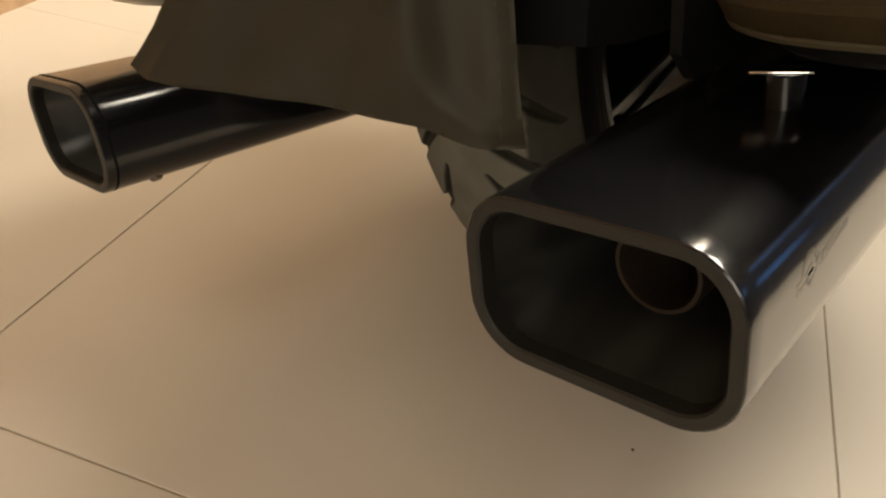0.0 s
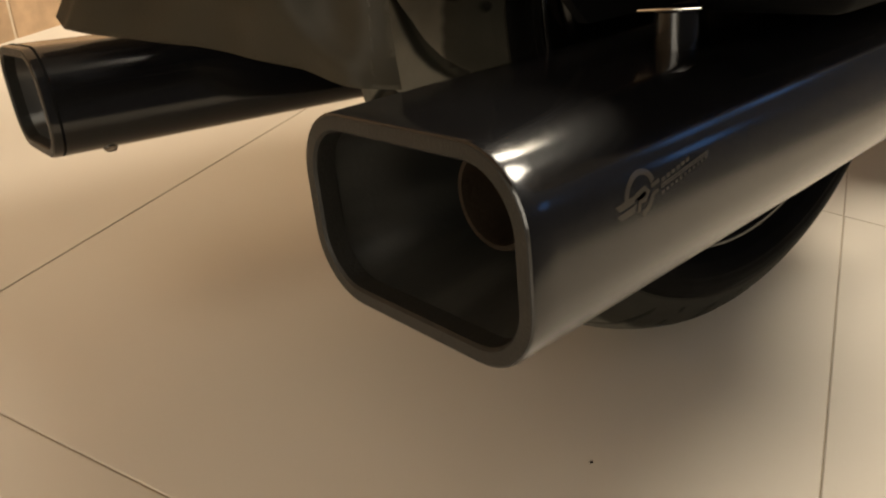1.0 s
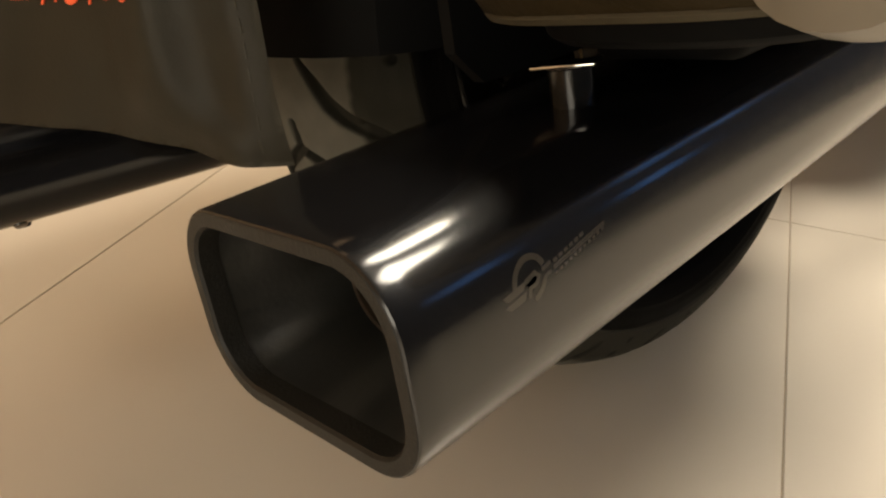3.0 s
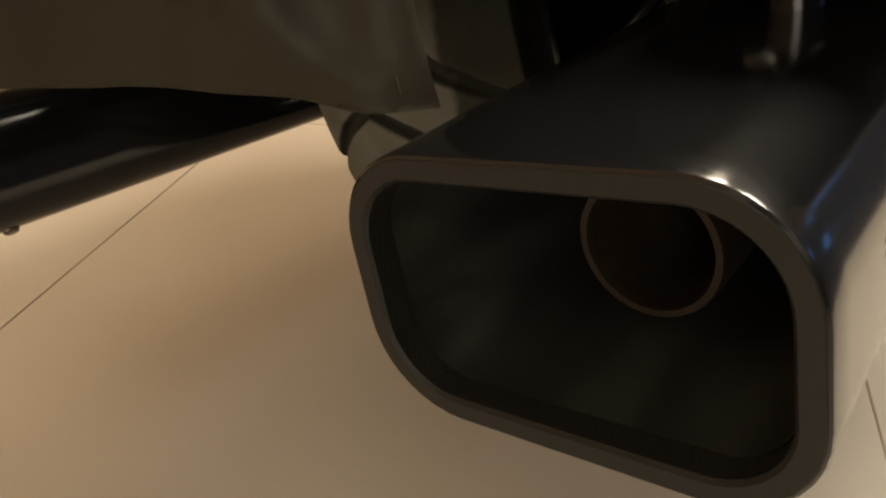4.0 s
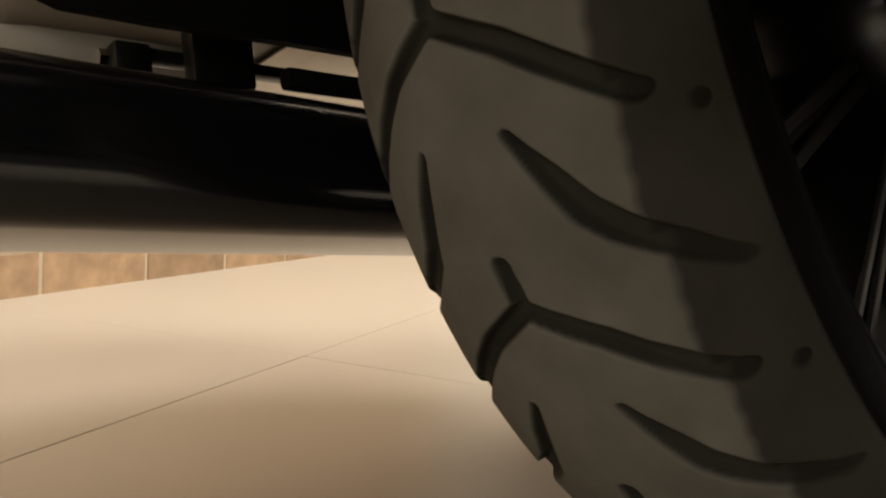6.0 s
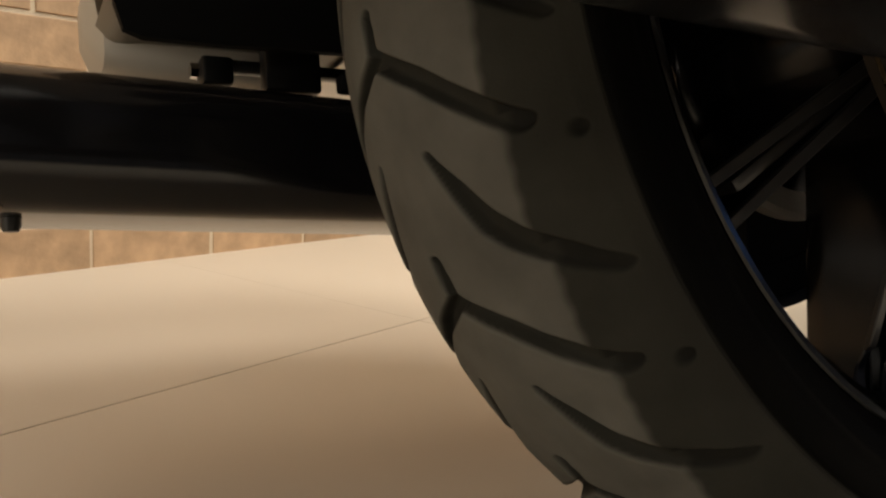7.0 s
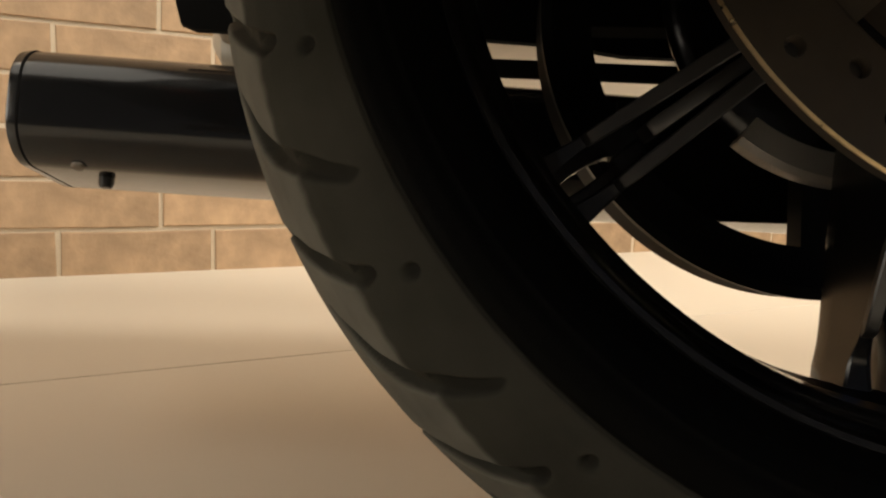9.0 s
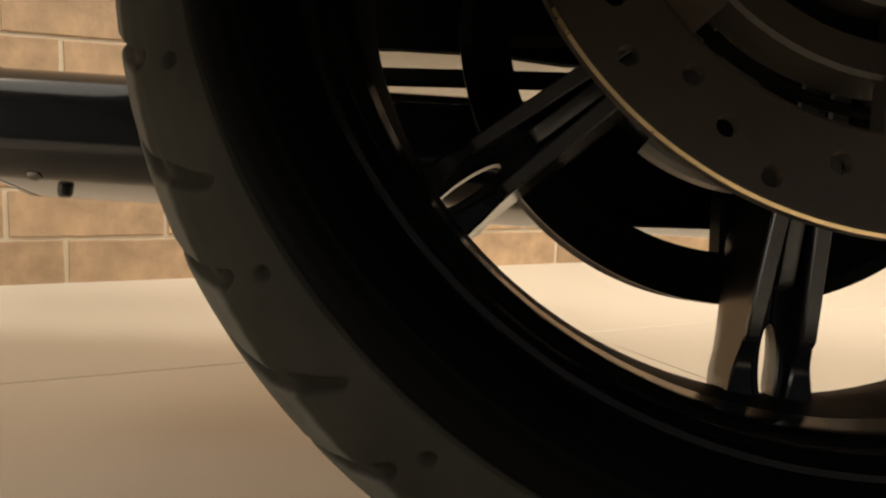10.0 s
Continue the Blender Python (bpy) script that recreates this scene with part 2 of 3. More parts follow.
wall_brick = room_part("wall_brick", box(-4.2, BRICK_END, WALL_AT + 0.0026, WALL_AT + 0.25, -0.1, 2.745), M_MORTAR, "wall of brown bricks with cream mortar joints", "wall")
room_part("wall_plaster", box(BRICK_END + 0.002, 4.2, WALL_AT - 0.02, WALL_AT + 0.25, -0.1, 2.745), M_PLASTER, "smooth cream plastered wall beside the bricks", "wall")

# ---------------------------------------------------------------- the motorcycle
bike = new("motorcycle")
bike.matrix_world = pose(-0.0112, 0.0001, HUB, 0, LEAN, -2.61)
tagged(bike, "black touring motorcycle leaning on its side stand", "motorcycle")

# ---- rear wheel
MID = 0.012            # the wheel's middle plane
PITCH = 18.03


def groove_lines():
    """Grooves of one pitch as (across, degrees, half width in metres) at each corner."""
    return [
        [(0.0137, 12.1, 0.0030), (0.0147, 9.2, 0.0034), (0.0380, 6.5, 0.0036), (0.0555, 3.8, 0.0036), (0.0690, 1.6, 0.0034)],
        [(0.0147, 9.2, 0.0034), (-0.0080, 6.9, 0.0034), (-0.0210, 4.9, 0.0036), (-0.0390, 1.6, 0.0036), (-0.0500, -0.8, 0.0034)],
        [(0.0322, 1.5, 0.0012), (0.0412, -1.4, 0.0034), (0.0484, -3.9, 0.0044), (0.0560, -5.5, 0.0042), (0.0670, -7.3, 0.0036), (0.0785, -9.9, 0.0022)],
        [(-0.0040, 1.8, 0.0012), (-0.0122, -1.3, 0.0034), (-0.0205, -4.8, 0.0044), (-0.0320, -6.9, 0.0042), (-0.0470, -9.2, 0.0036), (-0.0560, -11.9, 0.0022)],
    ]


def make_tyre():
    prof = [(0.0600, 0.2245), (0.0650, 0.2300), (0.0700, 0.2360), (0.0745, 0.2445), (0.0762, 0.2535), (0.0752, 0.2600), (0.0731, 0.2640), (0.0727, 0.2652), (0.0690, 0.2742), (0.0633, 0.2829), (0.0570, 0.2905), (0.0503, 0.2960), (0.0385, 0.3015), (0.0262, 0.3054), (0.0130, 0.3079), (0.0, 0.3087)]
    pts = np.array(prof + [(-x, r) for x, r in prof[-2::-1]])
    step = np.concatenate([[0], np.cumsum(np.hypot(*np.diff(pts, axis=0).T))])
    s = np.linspace(0, step[-1], 330)
    px, pr = np.interp(s, step, pts[:, 0]) + MID, np.interp(s, step, pts[:, 1])
    for _ in range(2):
        px[1:-1] = (px[:-2] + 2 * px[1:-1] + px[2:]) / 4
        pr[1:-1] = (pr[:-2] + 2 * pr[1:-1] + pr[2:]) / 4
    # crease under the tread and a fine moulding line on each wall
    px += np.sign(px - MID) * (0.0005 * np.exp(-((pr - 0.2470) / 0.0012) ** 2) - 0.0014 * np.exp(-((pr - 0.2645) / 0.0010) ** 2))
    ang = np.concatenate([np.arange(-80, 10, 0.5), np.arange(10, 116, 0.125), np.arange(116, 280, 2.0)])
    A, X = np.meshgrid(ang, px, indexing="ij")
    R = np.repeat(pr[None, :], len(ang), 0)
    depth = np.zeros_like(A)
    rel = (A - 54.7 + PITCH / 2) % PITCH - PITCH / 2
    arc = np.radians(1) * 0.302
    for line in groove_lines():
        for (x0, a0, w0), (x1, a1, w1) in zip(line, line[1:]):
            for turn in (-PITCH, 0, PITCH):
                qx, qa = X - x0, (rel - a0 - turn) * arc
                dx, da = x1 - x0, (a1 - a0) * arc
                t = np.clip((qx * dx + qa * da) / (dx * dx + da * da), 0, 1)
                d = np.hypot(qx - t * dx, qa - t * da) / (w0 + t * (w1 - w0))
                depth = np.maximum(depth, 0.0062 * np.clip((1.16 - d) / 0.30, 0, 1))
    depth *= R > 0.2655
    depth *= np.clip(1 - (np.abs(X - MID) - 0.036) / 0.042, 0.20, 1)      # shallower towards the shoulders
    for side, shift in ((0.0795, 0.0), (-0.0555, -3.0)):
        for turn in (-PITCH, 0, PITCH):
            d = np.hypot((X - side) * 1.9, (rel - turn - shift) * arc) / 0.0029
            depth = np.maximum(depth, 0.003 * np.clip((1.3 - d) / 0.5, 0, 1) * (R > 0.261))
    depth[1:-1] = (depth[:-2] + 2 * depth[1:-1] + depth[2:]) / 4
    depth[:, 1:-1] = (depth[:, :-2] + 2 * depth[:, 1:-1] + depth[:, 2:]) / 4
    R = R - depth
    V = np.stack([X, -R * np.sin(np.radians(A)), -R * np.cos(np.radians(A))], -1).reshape(-1, 3)
    n, k = len(ang), len(px)
    i = np.arange(n)[:, None] * k + np.arange(k - 1)[None, :]
    j = ((np.arange(n) + 1) % n)[:, None] * k + np.arange(k - 1)[None, :]
    F = np.stack([i, i + 1, j + 1, j], -1).reshape(-1, 4)
    me = mesh_of("tyre", V.tolist(), F.tolist(), M_RUBBER)
    # scrubbed middle with a stepped edge at each groove; black walls, grooves darker with depth
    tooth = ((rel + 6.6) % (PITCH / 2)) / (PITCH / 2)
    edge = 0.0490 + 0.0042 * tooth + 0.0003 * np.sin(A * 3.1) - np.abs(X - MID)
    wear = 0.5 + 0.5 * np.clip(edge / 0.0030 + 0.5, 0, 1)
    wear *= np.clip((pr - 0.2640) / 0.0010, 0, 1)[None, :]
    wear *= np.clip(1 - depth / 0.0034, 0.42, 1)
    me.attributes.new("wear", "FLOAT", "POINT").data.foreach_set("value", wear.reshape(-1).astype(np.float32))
    return me


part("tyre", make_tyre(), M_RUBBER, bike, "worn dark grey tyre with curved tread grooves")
RIM = [(0.0600, 0.2266), (0.0610, 0.2256), (0.0610, 0.2218), (0.0575, 0.2190), (0.0525, 0.2140), (0.0490, 0.2040), (0.0440, 0.1996), (0.0300, 0.1990), (0.0130, 0.1992), (0.0, 0.2012)]
RIM_IN = [(0.0, 0.2120), (0.042, 0.2150), (0.052, 0.2210), (0.0560, 0.2262)]
RIM_R = [(0.0600, 0.2266), (0.0610, 0.2256), (0.0610, 0.2232), (0.0580, 0.2206), (0.0505, 0.2172), (0.0472, 0.2116), (0.0455, 0.2108), (0.0370, 0.2092), (0.0250, 0.2062), (0.0, 0.2012)]
RIM_IN_R = [(0.0, 0.2120), (0.0250, 0.2130), (0.0370, 0.2190), (0.0470, 0.2222), (0.0560, 0.2262)]
rim_profile = [(MID + x, r) for x, r in RIM_R] + [(MID - x, r) for x, r in RIM[-2::-1]] + [(MID - x, r) for x, r in RIM_IN[::-1]] + [(MID + x, r) for x, r in RIM_IN_R[1:]]
wheel = part("wheel_rim", ring_x(rim_profile, 180), M_WHEEL, bike, "gloss black cast rear wheel with twin spokes")
wheel.location = (0.003, 0, 0)
# the barrel inside the rim is a duller black
wheel.data.materials.append(M_DULL)
for f in wheel.data.polygons:
    if math.hypot(f.center.y, f.center.z) < 0.2075 and abs(f.center.x - MID) < 0.050:
        f.material_index = 1


FACE_END = 0.1765      # where the flat face of a spoke bar stops


def bar_middle(r):
    """Half the distance between the two bars of a pair, which spread towards the rim."""
    return 0.0120 + 0.057 * (min(r, 0.190) - FACE_END)


def bar_face(r):
    """How far out the face of a bar stands; it slants in towards the rim."""
    return 0.0170 + 0.293 * (FACE_END - r)


def make_spoke(side):
    """One bar of a pair, pointing down: a deep web with drafted flanks, which runs into the rim in a flared foot."""
    shape = ((0.050, 0.0086), (0.090, 0.0076), (0.130, 0.0070), (0.160, 0.0064), (0.172, 0.0062), (0.180, 0.0066), (0.186, 0.0078), (0.191, 0.0092), (0.196, 0.0106), (0.200, 0.0122), (0.204, 0.0150), (0.2075, 0.0195), (0.2110, 0.0250))
    rings = []
    for r, wide in shape:
        foot = min(1.0, max(0.0, (r - FACE_END) / 0.008))
        front = max(bar_face(r) - 0.0016 - 0.0022 * foot, 0.0095)
        back = -0.0200 + 0.006 * max(0.0, (r - 0.196) / 0.015)
        mid = side * bar_middle(r)
        h = wide / 2
        edge = min(0.0010, h * 0.4)
        half = [(h - edge, front), (h, front - edge), (h + 0.0006, back + 0.012), (min(h + 0.0012, 0.0058), back + 0.0030), (min(h + 0.0002, 0.0050), back)]
        rings.append([Vector((x, mid + t, -r)) for t, x in half] + [Vector((x, mid - t, -r)) for t, x in half[::-1]])
    return loft(rings)


def make_face(side):
    """The flat raised face of a bar, with a turned-in end."""
    rings = []
    for r, wide, drop in ((0.050, 0.0080, 0), (0.110, 0.0072, 0), (0.160, 0.0066, 0), (FACE_END - 0.0012, 0.0062, 0), (FACE_END, 0.0060, 0.0006), (FACE_END + 0.0020, 0.0054, 0.0026)):
        h, front = wide / 2, bar_face(r) - drop
        half = [(h - 0.0007, front), (h, front - 0.0007), (h, front - 0.0035)]
        rings.append([Vector((x, side * bar_middle(r) + t, -r)) for t, x in half] + [Vector((x, side * bar_middle(r) - t, -r)) for t, x in half[::-1]])
    return loft(rings)


for k in range(7):
    a = 53.92 - (48.75 + 51.88 * (k - 1) if k else 0)
    turn = Matrix.Rotation(radians(-a), 4, "X")
    for side in (-1, 1):
        bm = make_spoke(side)
        bmesh.ops.transform(bm, matrix=turn, verts=bm.verts)
        spoke = part("spoke", bm, M_WHEEL, wheel)
        bm = make_face(side)
        bmesh.ops.transform(bm, matrix=turn, verts=bm.verts)
        part("spoke_face", bm, M_FACE_SHEEN, spoke)
        # its half of the floor of the hollow, with half of the long hole at the foot
        rings = []
        for n in range(34):
            r = 0.060 + 0.108 * n / 7 if n < 8 else 0.168 + 0.0425 * (n - 7) / 26
            hole = 0.0041 * max(0.0, 1 - ((r - 0.1868) / 0.0187) ** 2) ** 0.5 - 0.0002
            far, front = bar_middle(r), 0.0050 + 0.12 * max(0.0, 0.168 - r)
            rings.append([Vector((x, side * t, -r)) for x, t in ((front, hole + 0.0008), (front, far), (-0.0040, far), (-0.0040, hole + 0.0008), (-0.0032, hole), (front - 0.0008, hole))])
        bm = loft(rings)
        bmesh.ops.transform(bm, matrix=turn, verts=bm.verts)
        part("spoke_plate", bm, M_WHEEL, wheel)
    # the short bar between the two
    rings = []
    for r, wide, drop in ((0.06, 0.0066, 0), (0.12, 0.0070, 0), (0.1505, 0.0072, 0), (0.1525, 0.0066, 0.0012), (0.1535, 0.0060, 0.006)):
        front = bar_face(r) - 0.0050 - drop
        rings.append([Vector(((front - 0.018) / 2 + dx, dt, -r)) for dx, dt in rrect(front + 0.018, wide, 0.0010, 2)])
    bm = loft(rings)
    bmesh.ops.transform(bm, matrix=turn, verts=bm.verts)
    part("spoke_web", bm, M_FACE_SHEEN, wheel)
part("hub", ring_x([(0.090, 0.016), (0.090, 0.050), (0.070, 0.060), (0.03, 0.064), (-0.05, 0.064), (-0.078, 0.055), (-0.078, 0.016)], 72), M_WHEEL, wheel)
part("hub_flange", ring_x([(-0.028, 0.064), (-0.032, 0.088), (-0.036, 0.095), (-0.039, 0.097), (-0.044, 0.095), (-0.044, 0.064)], 96), M_WHEEL, wheel)
# bright arc where the flange catches light; the rest of it stays black
part("hub_lit_arc", ring_x([(-0.031, 0.084), (-0.031, 0.097), (-0.034, 0.100), (-0.042, 0.100), (-0.042, 0.084)], 24, -7, 38), M_ALLOY, wheel, "bright alloy arc for the lit part of the hub flange")
part("axle", rod((-0.15, 0, 0), (0.15, 0, 0), 0.0135, 20), M_CHROME, wheel, "steel axle")


def make_disc():
    """A flat ring with a row of drilled holes."""
    r0, r1, x0, x1, count, n = 0.1140, 0.1475, 0.1055, 0.1110, 40, 16
    half = math.pi / count
    bm = bmesh.new()
    for s in range(count):
        mid = radians(23.5) + 2 * half * s
        rh = (0.1397, 0.1314, 0.1239, 0.1359, 0.1270)[s % 5]
        hole = 0.0041
        layers = []
        for x in (x1, x0):
            outer, inner = [], []
            for k in range(n):
                t = 2 * math.pi * k / n
                c, q = math.cos(t), math.sin(t)
                m_ = max(abs(c), abs(q))
                pr = (r0 + r1) / 2 + (r1 - r0) / 2 * c / m_
                pa = mid + half * q / m_
                outer.append(bm.verts.new((x, -pr * math.sin(pa), -pr * math.cos(pa))))
                hr, ha = rh + hole * c, mid + hole * q / rh
                inner.append(bm.verts.new((x, -hr * math.sin(ha), -hr * math.cos(ha))))
            for k in range(n):
                bm.faces.new((outer[k], outer[(k + 1) % n], inner[(k + 1) % n], inner[k]))
            layers.append(inner)
        for k in range(n):
            bm.faces.new((layers[0][k], layers[0][(k + 1) % n], layers[1][(k + 1) % n], layers[1][k]))
    bmesh.ops.remove_doubles(bm, verts=bm.verts, dist=0.00002)
    return bm


disc = part("brake_disc", make_disc(), M_DISC, bike, "steel brake disc with drilled holes", sharp=25)
disc.location, disc.scale = (-0.0089, 0, 0), (1, 0.967, 0.967)
part("disc_edge", ring_x([(0.1097, 0.1484), (0.1103, 0.1497), (0.1109, 0.1497), (0.1114, 0.1484)], 180), M_BRASS, disc, "bright worn edge")
part("disc_rim", ring_x([(0.1055, 0.1474), (0.1060, 0.1496), (0.1100, 0.1496), (0.1108, 0.1474)], 180), M_DISC, disc)
part("disc_inner_edge", ring_x([(0.1055, 0.1140), (0.1055, 0.1128), (0.1108, 0.1128), (0.1111, 0.1140)], 120), M_DISC, disc)


def arc_slab(r0, r1, a0, a1, x0, x1, seg=16):
    return ring_x([(x1 - 0.001, r0), (x1, r0 + 0.001), (x1, r1 - 0.001), (x1 - 0.001, r1), (x0, r1), (x0, r0)], seg, a0, a1)


part("carrier_hub", ring_x([(0.0880, 0.0778), (0.1065, 0.0778), (0.1075, 0.0788), (0.1075, 0.0905), (0.1060, 0.0922), (0.0880, 0.0922)], 96), M_HUB, disc, "brown cast disc carrier")
part("carrier_boss", ring_x([(0.0900, 0.0150), (0.1040, 0.0220), (0.1075, 0.0450), (0.1075, 0.0625), (0.1060, 0.0640), (0.0900, 0.0640)], 96), M_HUB, disc)
# black floor and ridge paint in the dark depth of the slots
part("carrier_floor", ring_x([(0.0880, 0.0600), (0.0960, 0.0600), (0.0960, 0.0800), (0.0880, 0.0800)], 96), M_BLACK, disc, "black floor for the dark depth of the carrier")
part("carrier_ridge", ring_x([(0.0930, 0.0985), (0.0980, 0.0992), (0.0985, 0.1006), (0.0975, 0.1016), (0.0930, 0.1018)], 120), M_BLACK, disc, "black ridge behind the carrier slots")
for k in range(5):
    part("carrier_arm", arc_slab(0.0600, 0.1135, 47.0 + 72 * k, 80 + 72 * k, 0.100, 0.1092, 8), M_CARRIER, disc)
    a = radians(27 + 36 + 72 * k)
    c = Vector((0.1085, -0.066 * math.sin(a), -0.066 * math.cos(a)))
    part("carrier_bolt", rod(c, c + Vector((0.006, 0, 0)), 0.0062, 6), M_CHROME, disc)

# added black plate that hides the lit muffler behind the pulley's openings
part("pulley_dark_plate", box(-0.128, -0.122, -0.095, 0.36, -0.1030, -0.0285, 0.0025), M_BLACK, bike, "black plate added to darken the gaps of the pulley")
pulley = part("belt_pulley", ring_x([(-0.080, 0.1260), (-0.080, 0.1510), (-0.110, 0.1510), (-0.110, 0.1260)], 140), M_DULL, bike, "black belt drive pulley with slotted web")
pulley.location = (0.0115, 0, 0)
part("pulley_flange", ring_x([(-0.0785, 0.1480), (-0.0765, 0.1545), (-0.0805, 0.1545), (-0.0820, 0.1480)], 140), M_SATIN, pulley)
part("pulley_hub", ring_x([(-0.080, 0.03), (-0.080, 0.0600), (-0.100, 0.0600), (-0.100, 0.03)], 96), M_DULL, pulley)
for k in range(3):
    part("pulley_arm", arc_slab(0.0585, 0.1305, (-46, 88, 194)[k], (4, 130, 244)[k], -0.098, -0.082, 10), M_DULL, pulley)


# ---- exhaust
TIP = {1: -0.4411, -1: -0.4716}       # where each muffler ends


def section_at(y, side=1):
    """Middle, width, height and corner radius of a muffler; the left one rises towards its tip."""
    d = max(0.0, y - TIP[side])
    if side > 0:
        out = [0.2175 - 0.0600 * d, -0.0490 + 0.0110 * d, 0.1202, 0.0757, 0.0270]
    else:
        out = [0.1970, -0.0369 - 0.0330 * d, 0.1171, 0.0755, 0.0290]
    neck = min(1.0, max(0.0, (y - 0.12) / 0.18))
    out[2] -= (out[2] - 0.060) * neck
    out[3] -= (out[3] - 0.056) * neck
    out[4] = min(out[4], out[3] * 0.49)
    return out


def muffler_ring(side, y, grow=0.0, n=9):
    cx, cz, w, h, r = section_at(y, side)
    # the rings stand a little askew to the bike's axis
    return [Vector((side * (cx + px), y + (0.029 if side > 0 else 0.002) * px, cz + pz - 0.010 * px)) for px, pz in rrect(w + 2 * grow, h + 2 * grow, max(0.003, r + grow), n)]


def make_muffler(side):
    """A long rectangular muffler with a rolled lip; side is 1 on the right and -1 on the left."""
    tip = TIP[side]
    ys = [0.3, 0.27, 0.24, 0.2, 0.17, 0.12, 0.0, -0.1, -0.2, -0.25, -0.3, -0.34, -0.38, -0.40, -0.42]
    skin = [muffler_ring(side, y) for y in ys] + [muffler_ring(side, tip + d, g) for d, g in ((0.0115, 0.0), (0.0020, 0.0), (0.0008, -0.0003), (0.0003, -0.0010))]
    body = part("muffler", loft(skin, True, False), M_GLOSS, bike, "gloss black rectangular muffler with a square-cut tip")
    lip = []
    for d, g in ((0.0020, -0.0012), (0.0006, -0.0008), (0.0, -0.0014), (0.0, -0.0060), (0.0012, -0.0070), (0.0090, -0.0074)):
        lip.append([Vector((q.x, q.y + d, q.z)) for q in muffler_ring(side, tip, g)])
    part("tip_lip", loft(lip, False, False), M_LIP, body, "flat matt black lip")
    if side < 0:
        seam = [[Vector((q.x, q.y + d, q.z)) for q in muffler_ring(side, tip, g)] for d, g in ((0.0062, -0.0006), (0.0064, 0.0003), (0.0080, 0.0003), (0.0082, -0.0006))]
        part("tip_seam", loft(seam, False, False), M_BLACK, body, "dark seam round the tip")
    cx, cz = section_at(tip, side)[:2]

    def inner(d, g, pull):
        return [Vector((q.x + (side * (cx + 0.0075 - 0.06 * d) - q.x) * pull - side * 0.06 * d * (1 - pull), q.y + d, q.z + (cz + 0.0048 - q.z) * pull)) for q in muffler_ring(side, tip, g)]
    part("tip_funnel", loft([inner(0.0085, -0.0073, 0.0), inner(0.014, -0.0076, 0.012), inner(0.021, -0.0082, 0.04), inner(0.030, -0.0088, 0.09), inner(0.042, -0.0094, 0.15), inner(0.058, -0.0100, 0.205), inner(0.085, -0.0105, 0.26), inner(0.129, -0.0110, 0.31), inner(0.189, -0.0112, 0.36), inner(0.199, -0.0112, 0.55)], False, True), M_SOOT, body, "sooty inside of the tip")
    c = (side * (cx + 0.0075), cz + 0.0038)
    pipe = []
    for d, r in ((0.197, 0.0196), (0.0365, 0.0196), (0.0345, 0.0190), (0.0345, 0.0172), (0.037, 0.0166), (0.196, 0.0166)):
        pipe.append([Vector((c[0] - side * 0.06 * (d - 0.0345) + r * math.cos(2 * math.pi * k / 32), tip + d, c[1] + r * math.sin(2 * math.pi * k / 32))) for k in range(32)])
    part("outlet_pipe", loft(pipe, False, True), M_RUST, body, "heat-browned round outlet pipe")
    if side > 0:
        # mounting stud on the upper side, with a thin bright plate on it
        top = section_at(-0.298)[1] + 0.0380
        turned = lambda z, r, n: [Vector((0.2228 + r * math.cos(2 * math.pi * (k + 0.5) / n), -0.298 + r * math.sin(2 * math.pi * (k + 0.5) / n), z)) for k in range(n)]
        part("stud", loft([turned(top - 0.004, 0.0092, 20), turned(0.0052, 0.0092, 20), turned(0.0057, 0.0088, 20)]), M_WHEEL, body, "dark round steel mounting stud")
        bm = box(-0.0140, 0.0125, -0.0065, 0.0065, 0.0054, 0.0069, 0.0006)
        bmesh.ops.transform(bm, matrix=pose(0.2213, -0.2975, 0, 0, 0, 22), verts=bm.verts)
        part("stud_plate", bm, M_CHROME, body, "thin bright steel plate")
    return body


muffler_r = make_muffler(1)
muffler_l = make_muffler(-1)
for x, y, z, r, h, tilt, mat, label in ((-0.1870, -0.4254, -0.0765, 0.0052, 0.0065, (0, 0, -1), M_SATIN, "black drain plug"), (-0.1595, -0.4331, -0.0735, 0.0046, 0.0030, (0.45, 0, -0.9), M_SATIN_METAL, "flat steel rivet")):
    tilt = Vector(tilt).normalized()
    base = Vector((x, y, z))
    q = tilt.to_track_quat("Z", "Y")
    rings = [[base + q @ Vector((r * f * math.cos(2 * math.pi * k / 16), r * f * math.sin(2 * math.pi * k / 16), d)) for k in range(16)] for d, f in ((-0.003, 1.0), (h * 0.55, 1.0), (h, 0.72))]
    part("drain_plug", loft(rings), mat, muffler_l, label)


skin = muffler_r.data
skin_tree = BVHTree.FromPolygons([v.co for v in skin.vertices], [tuple(f.vertices) for f in skin.polygons])


